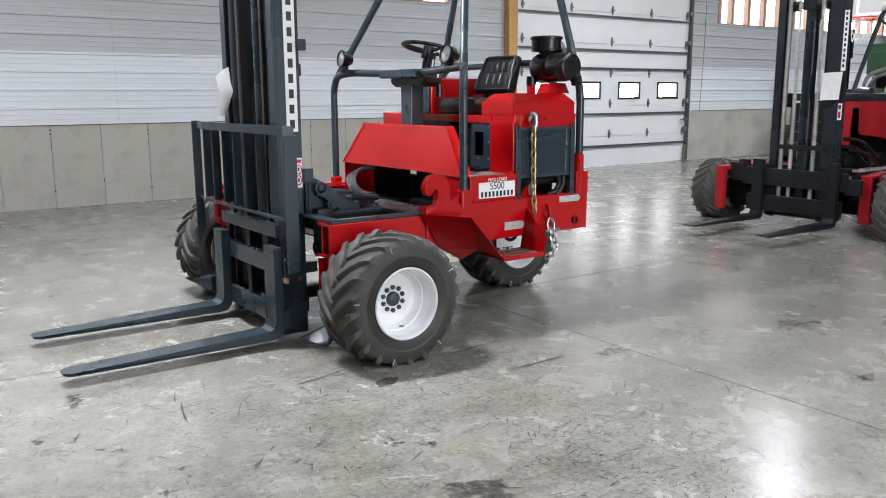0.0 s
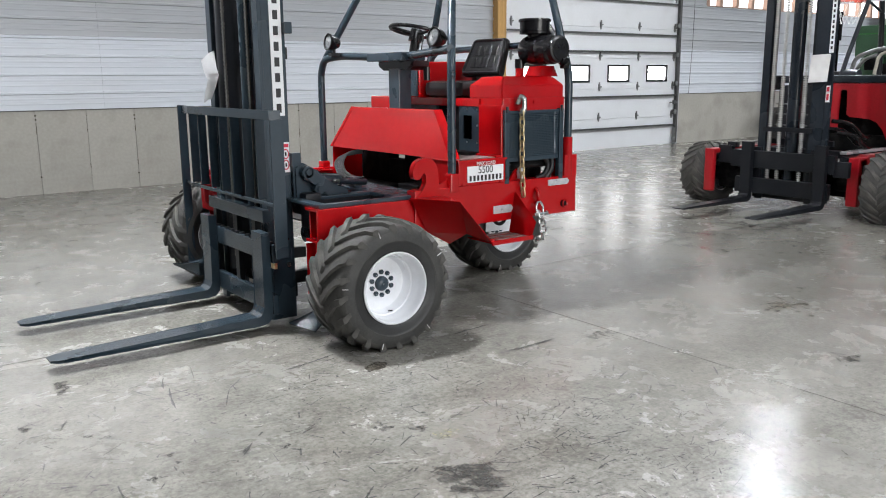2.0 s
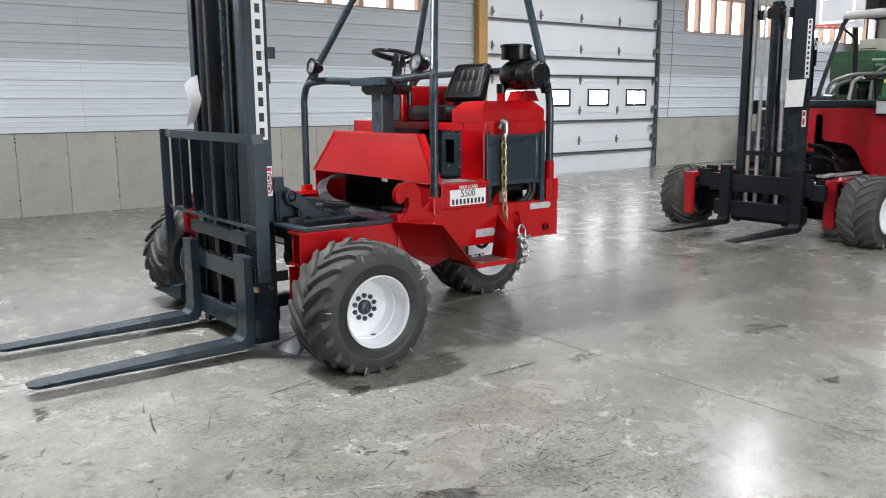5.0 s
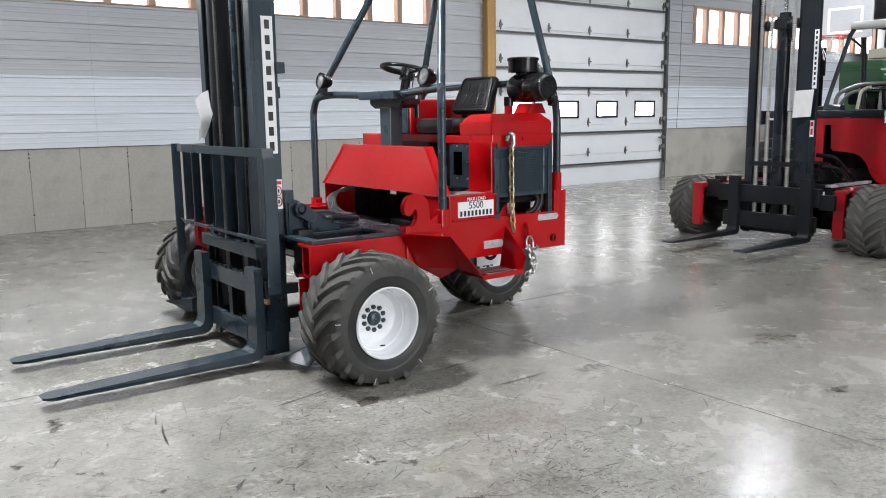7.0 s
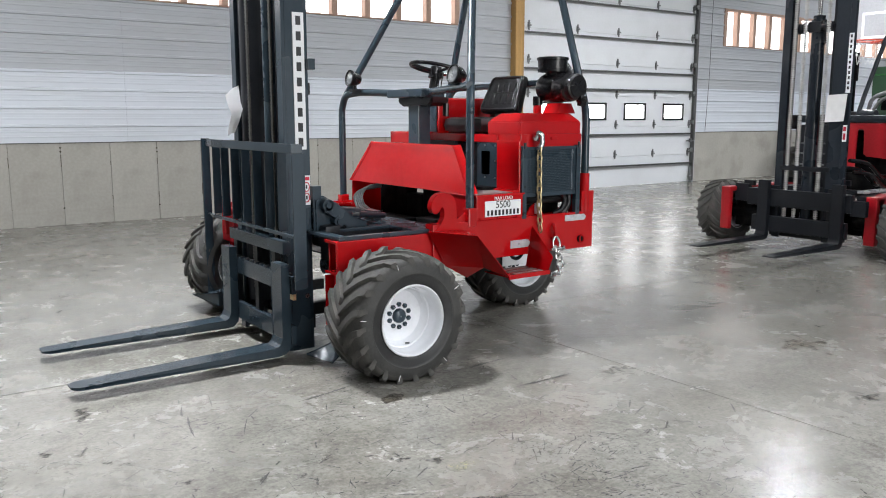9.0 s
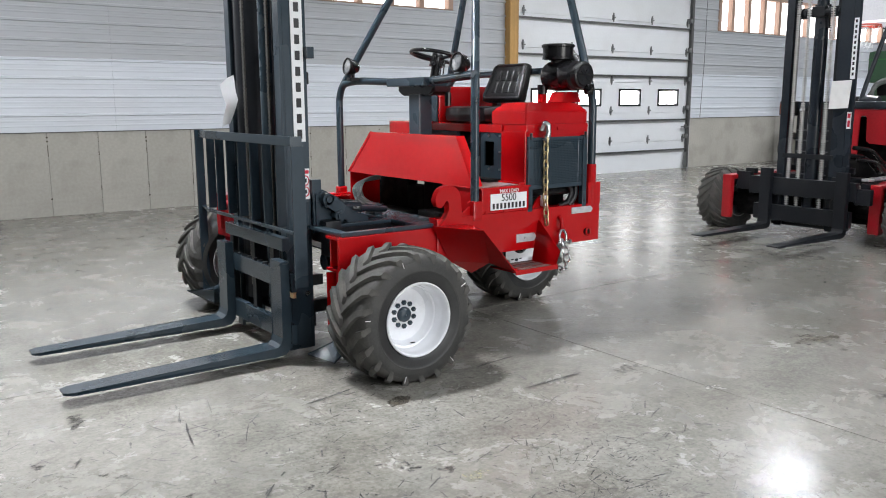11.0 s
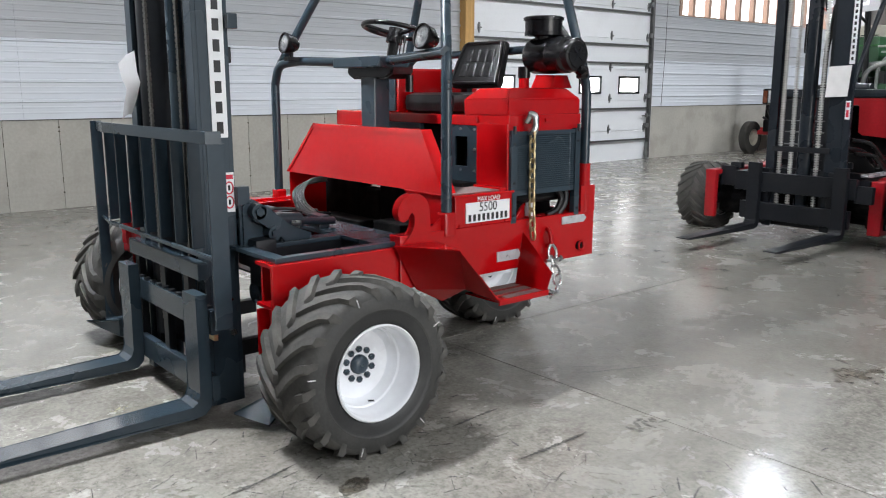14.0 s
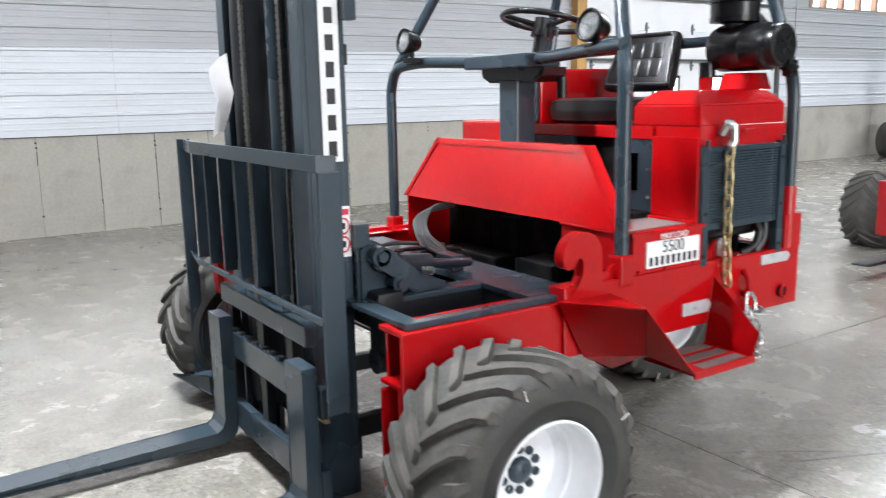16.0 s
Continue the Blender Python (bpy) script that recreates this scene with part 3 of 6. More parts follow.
def tyre_mesh(R=0.385, half=0.195):
    b = bmesh.new()
    k = R / 0.385
    prof = [(0.194, -0.165), (0.206, -0.181), (0.222, -0.187), (0.25, -0.191), (0.26, -0.1925), (0.266, -0.197), (0.285, -0.196), (0.318, -0.19), (0.338, -0.176), (0.35, -0.15), (0.356, -0.1), (0.358, -0.05), (0.359, 0.0)]
    prof = [(r * k, y * half / 0.195) for r, y in prof]
    full = prof + [(r, -y) for r, y in prof[-2::-1]]
    lathe(b, full, 72)
    for f in b.faces:
        r = f.calc_center_median().xz.length / k
        f.material_index = 2 if r < 0.262 else 1 if r < 0.315 else 0
    # the weight flattens the foot a little
    for v in b.verts:
        if v.co.z < -0.349 * k:
            v.co.y += math.copysign(0.3 * (-0.349 * k - v.co.z), v.co.y)
            v.co.z = -0.349 * k
    return mesh_of("tyre", b, [RUBBER, RUBBER_SIDE, RUBBER_BEAD], True)


def rim_mesh():
    b = bmesh.new()
    lathe(b, [(0.19, -0.15), (0.196, -0.17), (0.203, -0.178), (0.204, -0.186), (0.198, -0.191), (0.191, -0.185), (0.188, -0.172), (0.186, -0.15), (0.184, -0.12), (0.18, -0.115), (0.174, -0.085),
              (0.166, -0.08), (0.16, -0.05), (0.146, -0.03), (0.122, -0.024), (0.1, -0.03), (0.05, -0.032), (0.02, -0.032), (0.004, -0.032)], 64)
    lathe(b, [(0.004, 0.03), (0.12, 0.04), (0.19, 0.12), (0.215, 0.18), (0.205, 0.185), (0.19, 0.0), (0.19, -0.15)], 48)
    return mesh_of("wheel", b, WHITE, True)


def hub_mesh():
    b = bmesh.new()
    lathe(b, [(0.004, -0.06), (0.026, -0.059), (0.037, -0.053), (0.041, -0.045), (0.042, -0.03), (0.004, -0.028)], 32)
    return mesh_of("hub", b, SLATE, True)


def nut_mesh():
    b = bmesh.new()
    lathe(b, [(0.003, -0.02), (0.009, -0.019), (0.0125, -0.014), (0.0165, -0.012), (0.0165, 0.002), (0.003, 0.003)], 6)
    return mesh_of("lug_nut", b, SLATE, True)


TYRE, RIM, HUB, NUT = tyre_mesh(), rim_mesh(), hub_mesh(), nut_mesh()
TAG = mesh_of("moulding_tag", boxes(((-0.017, -0.002, -0.0013), (0.017, 0.002, 0.0013)), bevel=0.0005), INK_WHITE)
LUG = {-1: lug_mesh(-1), 1: lug_mesh(1)}


def wheel(parent, x, y, z=0.349, turn=0.0, face=-1, dressed=True, k=1.0):
    """face: -1 shows its outer side towards -y, 1 towards +y."""
    m = pose(x, y, z * k, 0, 0, (0 if face < 0 else 180) + turn) @ Matrix.Scale(k, 4)
    w = put("wheel", RIM, parent, m, "white-painted steel wheel")
    put("tyre", TYRE, w, m, "black chevron-lugged rubber tyre")
    for side in (-1, 1):
        for i in range(LUGS):
            a = 360 * (i + (0.5 if side > 0 else 0)) / LUGS
            put("lug", LUG[side], w, m @ pose(0, 0, 0, 0, a, 0))
    if dressed:
        put("hub", HUB, w, m)
        for i in range(10):
            a = 2 * math.pi * (i + 0.5) / 10
            put("lug_nut", NUT, w, m @ pose(0.066 * math.cos(a), -0.032, 0.066 * math.sin(a)) @ Matrix.Scale(0.86, 4))
    if dressed and face < 0:
        for a in (0.5, 1.9, 3.0, 4.4, 5.4):
            d = Vector((math.cos(a), 0, math.sin(a)))
            put("moulding_tag", TAG, w, m @ Matrix.Translation(d * 0.325 + Vector((0, -0.196, 0))) @ d.to_track_quat("X", "Z").to_matrix().to_4x4())
    b = bmesh.new()
    rod(b, (0.02, -0.07, -0.155), (0.03, -0.095, -0.15), 0.004, 8)
    put("valve", mesh_of("valve", b, BLACK), w, m)
    return w

# ---- the red truck-mounted forklift ----
YC = 3.522
def mirror_y(y):
    return 2 * YC - y


truck = base("truck_mounted_forklift", 3.6, YC, 0, "glossy red three-wheeled truck-mounted forklift with slate-blue mast and cage", "forklift", "forklifts", site=SITE)

wheel(truck, 2.983, 2.437, face=-1)
wheel(truck, 2.89, mirror_y(2.435), face=1)
wheel(truck, 4.74, YC, face=-1)

# chassis: side beams, legs, long rails
for s in (0, 1):
    def Y(y):
        return mirror_y(y) if s else y
    def span(a, b):
        return (min(Y(a), Y(b)), max(Y(a), Y(b)))
    y0, y1 = span(2.68, 2.70)
    b = boxes(((2.745, y0, 0.555), (3.46, y1, 0.752)), bevel=0.004)
    ya, yb = span(2.70, 2.84)
    beam = part("side_beam", b, RED, truck)
    for z0, z1 in ((0.735, 0.752), (0.555, 0.57)):
        part("flange", boxes(((2.75, ya, z0), (3.46, yb, z1)), bevel=0.003), RED, beam)
    ya, yb = span(2.825, 2.84)
    part("inner_web", boxes(((2.775, ya, 0.57), (3.46, yb, 0.735)), bevel=0.002), RED, beam)
    ya, yb = span(2.695, 2.72)
    b = bmesh.new()
    prism(b, [(2.745, 0.56), (2.93, 0.56), (2.86, 0.34), (2.745, 0.22)], "y", ya, yb, 0.003)
    ya, yb = span(2.80, 2.815)
    prism(b, [(2.735, 0.545), (2.93, 0.545), (2.86, 0.34), (2.735, 0.2)], "y", ya, yb, 0.003)
    part("axle_leg", b, RED, truck)
    ya, yb = span(2.56, 2.80)
    b = bmesh.new()
    rod(b, (3.0, ya, 0.363), (3.0, yb, 0.363), 0.075, 20)
    ya, yb = span(2.72, 2.80)
    box(b, (2.9, ya, 0.27), (3.15, yb, 0.56), 0.01)
    part("wheel_motor", b, CAVITY, truck)
    # small wedge foot in front of the wheel
    tip, inner, outer, low = ((2.655, 2.91, 0.05), 2.87, 2.76, 0.03) if not s else ((2.525, 4.56, 0.14), 4.3, 4.5, 0.1)
    tx = tip[0]
    b = bmesh.new()
    slab(b, [tip, (tx + 0.09, outer, tip[2] - 0.03), (tx + 0.19, outer, tip[2] + 0.05), (tx + 0.19, inner, tip[2] + 0.07), (tx + 0.1, inner, tip[2] + 0.04)], 0.012)
    slab(b, [tip, (tx + 0.1, inner, tip[2] + 0.04), (tx + 0.19, inner, tip[2] + 0.07), (tx + 0.19, inner, low), (tx + 0.1, inner, low - 0.01)], 0.012)
    part("front_foot", b, SLATE, truck, "slate-blue wedge foot")
    ya, yb = span(2.665, 2.75)
    b = boxes(((3.40, ya, 0.55), (4.77, yb, 0.805)), bevel=0.006)
    part("long_rail", b, RED, truck)
    ya, yb = span(2.663, 2.80)
    b = boxes(((4.655, ya, 0.80), (4.772, yb, 0.948)), bevel=0.004)
    part("corner_column", b, RED, truck)
part("rear_crossmember", boxes(((4.70, 2.75, 0.56), (4.77, mirror_y(2.75), 0.80)), bevel=0.005), RED, truck)
part("front_crossmember", boxes(((3.36, 2.84, 0.57), (3.46, mirror_y(2.84), 0.72)), bevel=0.005), SLATE, truck)
# near-black plates that hold the shade under the body in their colour
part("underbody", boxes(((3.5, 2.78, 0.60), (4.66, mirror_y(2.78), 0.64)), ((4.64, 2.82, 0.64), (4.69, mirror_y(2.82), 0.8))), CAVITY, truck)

# deck with pockets behind the mast
b = boxes(((2.775, 2.705, 0.753), (3.52, 2.75, 0.775)), ((2.775, 2.75, 0.753), (2.845, 4.3, 0.772)), ((3.31, 2.75, 0.753), (3.54, 4.35, 0.775)), ((2.845, 3.03, 0.753), (3.31, 3.12, 0.774)), ((2.845, 3.62, 0.753), (3.31, 3.72, 0.772)),
          ((2.775, 4.3, 0.753), (3.52, mirror_y(2.705), 0.775)), bevel=0.004)
part("deck_frame", b, SLATE, truck, "slate-blue deck with open pockets")
# pocket walls near-black: the shade of the recess is in their colour
part("deck_pocket", boxes(((2.83, 2.72, 0.60), (3.33, 3.05, 0.61)), ((2.83, 2.72, 0.61), (2.844, 3.05, 0.752)), ((3.315, 2.72, 0.61), (3.33, 3.05, 0.752)), ((2.845, 3.035, 0.61), (3.315, 3.05, 0.752)), ((2.966, 3.06, 0.58), (3.43, 4.3, 0.59))), SLATE_OLD_SHADED, truck)

# tie-down hook plate
pts = [(3.615, 0.752), (3.572, 0.80), (3.568, 0.90), (3.563, 0.935), (3.548, 0.965), (3.52, 0.99), (3.48, 1.0), (3.44, 0.994), (3.408, 0.975), (3.388, 0.945), (3.382, 0.912), (3.39, 0.885), (3.408, 0.872), (3.43, 0.874),
       (3.446, 0.89), (3.452, 0.908), (3.462, 0.915), (3.474, 0.907), (3.478, 0.89), (3.477, 0.84), (3.462, 0.812), (3.43, 0.785), (3.402, 0.76), (3.40, 0.70), (3.60, 0.70)]
curl = [Vector(p) for p in pts[2:20]]
soft = []
for i in range(len(curl) - 1):
    p0, p1, p2, p3 = curl[max(i - 1, 0)], curl[i], curl[i + 1], curl[min(i + 2, len(curl) - 1)]
    for u in (0.0, 1 / 3, 2 / 3):
        soft.append(tuple(0.5 * (2 * p1 + (p2 - p0) * u + (2 * p0 - 5 * p1 + 4 * p2 - p3) * u * u + (3 * p1 - p0 - 3 * p2 + p3) * u ** 3)))
pts = pts[:2] + soft + pts[19:]
for y, dx in ((2.655, 0.0), (mirror_y(2.655) - 0.045, -0.18)):
    b = bmesh.new()
    prism(b, [(x + dx, z) for x, z in pts], "y", y, y + 0.045, 0.004)
    part("tie_hook", b, RED, truck)

# boarding step
step = part("boarding_step", boxes(((3.80, 2.42, 0.468), (4.15, 2.662, 0.476)), bevel=0.002), RED, truck, "folded red sheet-metal step")
# a mudguard sheet folded in under the frame, then down to the tray
for quad, t in (([(3.36, 2.655, 0.764), (3.58, 2.45, 0.75), (3.745, 2.60, 0.512), (3.48, 2.65, 0.545)], 0.006), ([(3.48, 2.65, 0.545), (3.745, 2.60, 0.512), (3.715, 2.74, 0.43)], 0.006),
                ([(3.36, 2.66, 0.768), (3.61, 2.66, 0.762), (3.58, 2.45, 0.752)], 0.006), ([(3.58, 2.45, 0.75), (3.60, 2.66, 0.758), (3.86, 2.66, 0.478), (3.80, 2.415, 0.478)], 0.008),
                ([(3.58, 2.45, 0.745), (3.80, 2.415, 0.476), (3.745, 2.60, 0.512)], 0.005), ([(4.15, 2.662, 0.462), (4.13, 2.42, 0.466), (4.17, 2.42, 0.565), (4.20, 2.662, 0.74)], 0.008)):
    part("step_panel", patch(quad, t) if len(quad) == 4 else slab(bmesh.new(), quad, t), RED, step, "", True)
part("step_lip", boxes(((3.80, 2.412, 0.458), (4.14, 2.4195, 0.486))), RED, step)
for y0 in (2.44, 2.52, 2.60):
    part("step_tread", boxes(((3.88, y0, 0.4765), (4.12, y0 + 0.05, 0.479))), TREAD, step)

# sign box
b = boxes(((3.735, 2.664, 0.806), (4.125, 3.06, 0.955)), bevel=0.004)
box(b, (3.725, 2.658, 0.953), (4.13, 3.06, 0.966), 0.004)
sb = part("side_box", b, RED, truck)
part("box_mat", boxes(((3.75, 2.70, 0.9665), (4.09, 3.04, 0.969))), TREAD, sb, "worn anti-slip mat")
part("sign_plate", boxes(((3.799, 2.6575, 0.824), (4.095, 2.6635, 0.925)), bevel=0.001), LABEL, sb, "white capacity label")
letters("MAX LOAD", 0.0235, (3.95, 2.657, 0.9395), INK_WHITE, sb, "lettering", squeeze=0.92)
letters("5500", 0.047, (3.945, 2.6565, 0.898), INK, sb, "lettering", squeeze=0.95)
for i in range(9):
    x = 3.823 + i * 0.0308
    part("lettering_bar", boxes(((x - 0.0085, 2.6563, 0.832), (x + 0.0085, 2.6573, 0.866))), INK, sb)
for x in (3.762, 3.91, 4.07):
    part("bolt", rod(bmesh.new(), (x, 2.655, 0.815), (x, 2.67, 0.815), 0.008, 6), RED, sb)
# reflective arrows, eye hole
for x0, x1, z, h in ((4.015, 4.185, 0.628, 0.052), (4.50, 4.70, 0.768, 0.042)):
    b = bmesh.new()
    prism(b, [(x0, z - h / 2), (x1 - 0.02, z - h / 2), (x1, z), (x1 - 0.02, z + h / 2), (x0, z + h / 2)], "y", 2.6595, 2.6645)
    part("reflector", b, REFLECT, truck, "silver reflective arrow tape")
# the hole is a solid near-black disc, its shade painted
b = bmesh.new()
rod(b, (4.645, 2.655, 0.615), (4.645, 2.668, 0.615), 0.024, 20)
part("eye_hole", b, CAVITY, truck)
b = bmesh.new()
pipe(b, [(4.655 + 0.02 * math.cos(a), 2.652, 0.615 + 0.026 * math.sin(a)) for a in [math.pi * 2 * i / 16 for i in range(16)]], 0.006, 8, closed=True)
part("ring", b, RED, truck)

# engine housing
part("front_bulkhead", boxes(((4.10, 2.685, 0.81), (4.125, 2.92, 1.30)), ((4.10, 2.92, 1.285), (4.14, 3.745, 1.338)), ((4.06, 2.69, 0.965), (4.125, 2.92, 0.98)), bevel=0.004), RED, truck)
b = boxes(((4.105, 2.92, 0.985), (4.115, 3.0, 1.285)), ((4.105, 3.10, 0.985), (4.115, 3.14, 1.285)), ((4.105, 3.0, 1.225), (4.115, 3.10, 1.285)), ((4.105, 3.0, 0.985), (4.115, 3.10, 1.065)))
ap = part("access_plate", b, SLATE, truck, "slate access plate with an open hole")
for y, z in ((2.938, 1.265), (2.938, 1.16), (2.938, 1.045), (3.05, 1.045), (3.05, 1.265)):
    part("screw", rod(bmesh.new(), (4.098, y, z), (4.108, y, z), 0.007, 8), CHROME, ap)
part("slate_strip", boxes(((4.10, 3.40, 1.235), (4.13, 3.74, 1.284))), SLATE, truck)
part("slate_plate", boxes(((4.14, 3.70, 1.346), (4.153, 3.87, 1.57)), bevel=0.003), SLATE, truck)
# plain blocks, black with the painted shade of the engine bay
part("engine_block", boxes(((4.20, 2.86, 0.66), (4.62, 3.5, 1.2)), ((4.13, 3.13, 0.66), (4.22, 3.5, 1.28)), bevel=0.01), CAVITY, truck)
b = bmesh.new()
box(b, (4.118, 2.694, 1.255), (4.668, 3.03, 1.345), 0.006)
part("cover_lip", b, RED, truck)
b = bmesh.new()
lo, hi = 1.34, 1.482
A = [(4.115, 2.70), (4.665, 2.70), (4.665, 3.04), (4.115, 3.04)]
q = 0.062
rows = [[(x, y, lo) for x, y in A], [(x, y, 1.425) for x, y in A], [(4.115 + q, 2.70 + q, hi), (4.665 - q * 0.8, 2.70 + q, hi), (4.665 - q * 0.8, 3.04 - q, hi), (4.115 + q, 3.04 - q, hi)]]
vs = [[b.verts.new(p) for p in r] for r in rows]
for P, Q in zip(vs, vs[1:]):
    for j in range(4):
        b.faces.new((P[j], P[(j + 1) % 4], Q[(j + 1) % 4], Q[j]))
b.faces.new(vs[0][::-1]), b.faces.new(vs[-1])
bmesh.ops.bevel(b, geom=b.edges[:], offset=0.006, segments=2, affect="EDGES")
part("engine_cover", b, RED, truck, "", True)
part("cover_latch", boxes(((4.375, 2.679, 1.305), (4.435, 2.688, 1.325)), bevel=0.003), RED, truck)
# radiator with its perforated guard
rad = part("radiator_guard", boxes(((4.112, 2.664, 0.79), (4.152, 2.70, 1.268)), ((4.60, 2.664, 0.79), (4.638, 2.70, 1.268)), ((4.152, 2.668, 1.242), (4.60, 2.70, 1.262)), ((4.152, 2.672, 0.93), (4.60, 2.70, 0.955)), bevel=0.003), SLATE, truck, "slate frame of the radiator guard")
b = bmesh.new()
nx, nz = 34, 26
for i in range(nx + 1):
    x = 4.152 + 0.448 * i / nx
    box(b, (x - 0.0022, 2.675, 0.955), (x + 0.0022, 2.679, 1.242))
for j in range(nz + 1):
    z = 0.955 + 0.287 * j / nz
    box(b, (4.152, 2.674, z - 0.0034), (4.60, 2.679, z + 0.0034))
part("grille", b, SLATE, rad)
part("core", boxes(((4.152, 2.715, 0.93), (4.60, 2.76, 1.27))), CAVITY, rad)
for x in (4.132, 4.619):
    part("bolt", rod(bmesh.new(), (x, 2.665, 1.25), (x, 2.665, 1.29), 0.009, 8), SLATE_OLD_SHADED, rad)
    for z in (0.83, 1.0, 1.2):
        part("bolt", rod(bmesh.new(), (x, 2.66, z), (x, 2.67, z), 0.008, 8), SLATE_OLD_SHADED, rad)
b = bmesh.new()
pipe(b, [(4.5, 2.71, 0.95), (4.54, 2.70, 0.89), (4.50, 2.70, 0.82), (4.44, 2.72, 0.80)], 0.017, 10)
pipe(b, [(4.58, 2.72, 0.95), (4.57, 2.70, 0.86), (4.52, 2.71, 0.80)], 0.02, 10)
rod(b, (4.2, 2.76, 0.9), (4.55, 2.76, 0.9), 0.03, 12)
part("coolant_hose", b, BLACK, truck)
b = bmesh.new()
rod(b, (4.27, 2.69, 0.815), (4.27, 2.69, 0.87), 0.021, 14, 0.026)
rod(b, (4.27, 2.69, 0.87), (4.27, 2.69, 0.885), 0.02, 14)
part("reservoir", b, WHITE, truck, "small white reservoir bottle")
b = bmesh.new()
prism(b, [(4.18, 0.80), (4.34, 0.80), (4.30, 0.86), (4.26, 0.885), (4.22, 0.86)], "y", 2.70, 2.715, 0.003)
part("bracket", b, RED, truck)
# white plate and drum behind the rail
part("axle_plate", boxes(((4.47, 3.29, 0.34), (4.74, 3.30, 0.57)), bevel=0.003), WHITE, truck, "white plate above the rear wheel")
b = bmesh.new()
pipe(b, [(4.60 + 0.06 * math.cos(a), 3.285, 0.45 + 0.06 * math.sin(a)) for a in [math.pi * 2 * i / 20 for i in range(20)]], 0.014, 8, closed=True)
pipe(b, [(4.5, 3.285, 0.42), (4.55, 3.28, 0.5), (4.63, 3.285, 0.46), (4.70, 3.285, 0.52)], 0.012, 8)
part("rear_hose", b, BLACK, truck)
part("rear_fork", boxes(((4.55, 3.36, 0.35), (4.85, 3.372, 0.6)), ((4.55, 3.778, 0.35), (4.85, 3.79, 0.6)), ((4.55, 3.36, 0.6), (4.85, 3.79, 0.64))), CAVITY, truck)

# operator's place
part("seat_base", boxes(((4.14, 3.13, 1.0), (4.70, 3.72, 1.335)), bevel=0.01), CAVITY, truck)
part("seat_deck", boxes(((4.12, 3.005, 1.30), (4.76, 3.80, 1.338)), bevel=0.004), RED, truck)
part("tank_cover", boxes(((4.155, 3.69, 1.335), (4.80, 3.88, 1.597)), bevel=0.012), RED, truck)
part("far_box", boxes(((4.09, 3.75, 1.0), (4.75, 4.27, 1.345)), bevel=0.01), RED, truck)
seat = part("seat_cushion", box(bmesh.new(), (4.18, 3.2, 1.34), (4.66, 3.67, 1.455), 0.05), VINYL, truck, "black ribbed vinyl seat", True)
SB = pose(4.50, 3.405, 1.478, 0, 24, 6)
b = box(bmesh.new(), (-0.015, -0.2, 0.012), (0.05, 0.2, 0.31), 0.032)
for v in b.verts:
    v.co.y *= 1.0 - 0.2 * max(0.0, v.co.z - 0.05) / 0.26
me = mesh_of("seat_back", b, VINYL, True)
sbk = put("seat_back", me, truck, SB)
# two rows of stitched pads under a plain top band
for z0, z1 in ((0.07, 0.155), (0.165, 0.245)):
    pad = mesh_of("seat_pad", box(bmesh.new(), (-0.021, -0.027, z0), (-0.004, 0.027, z1), 0.009), VINYL, True)
    for j in range(4):
        put("seat_pad", pad, sbk, SB @ pose(0, (-0.096 + j * 0.064) * (1 if z0 < 0.1 else 0.92), 0))
b = bmesh.new()
pipe(b, [SB @ Vector(p) for p in ((-0.018, -0.18, 0.03), (-0.018, -0.148, 0.285), (-0.018, 0.148, 0.285), (-0.018, 0.18, 0.03), (-0.018, -0.18, 0.03))], 0.009, 8, 0.03)
part("piping", b, VINYL, sbk)
for y in (3.36, 3.62):
    part("seat_bracket", boxes(((4.58, y - 0.08, 1.40), (4.62, y - 0.02, 1.55))), BLACK, truck)

# steering wheel and its column
SW = pose(4.0, 3.49, 1.797, 0, 12, 0)
b = bmesh.new()
pipe(b, [SW @ Vector((0.185 * math.cos(a), 0.185 * math.sin(a), 0)) for a in [2 * math.pi * i / 40 for i in range(40)]], 0.0135, 10, closed=True)
stw = part("steering_wheel", b, BLACK, truck, "black steering wheel", True)
for a in (0.5, 2.6, 4.71):
    b = bmesh.new()
    rod(b, SW @ Vector((0.03 * math.cos(a), 0.03 * math.sin(a), -0.02)), SW @ Vector((0.18 * math.cos(a), 0.18 * math.sin(a), 0)), 0.0135, 8, 0.010)
    part("spoke", b, BLACK, stw)
b = bmesh.new()
rod(b, SW @ Vector((0, 0, -0.07)), SW @ Vector((0, 0, 0.012)), 0.048, 20, 0.04)
rod(b, SW @ Vector((0, 0, -0.2)), SW @ Vector((0, 0, -0.06)), 0.03, 14)
part("steering_hub", b, BLACK, stw)
for y in (3.33, 3.365, 3.40):
    b = bmesh.new()
    rod(b, (3.92, y, 1.62), (3.94, y, 1.73), 0.004, 8)
    rod(b, (3.938, y, 1.72), (3.942, y, 1.76), 0.008, 8)
    part("control_lever", b, BLACK, truck)
part("dash", boxes(((3.76, 3.315, 1.592), (3.95, 3.775, 1.65)), bevel=0.008), SLATE, truck, "slate-blue dash panel")
b = bmesh.new()
prism(b, [(3.30, 1.592), (3.31, 1.555), (3.36, 1.53), (3.68, 1.53), (3.735, 1.555), (3.745, 1.592)], "x", 3.83, 3.985, 0.012)
part("dash_housing", b, BLACK, truck, "", True)
b = bmesh.new()
rod(b, (3.97, 3.33, 1.46), (3.97, 3.33, 1.55), 0.022, 12)
part("gauge_pod", b, BLACK, truck)
part("pedestal", boxes(((3.82, 3.455, 1.0), (3.925, 3.585, 1.54)), bevel=0.008), SLATE, truck, "slate-blue steering pedestal")

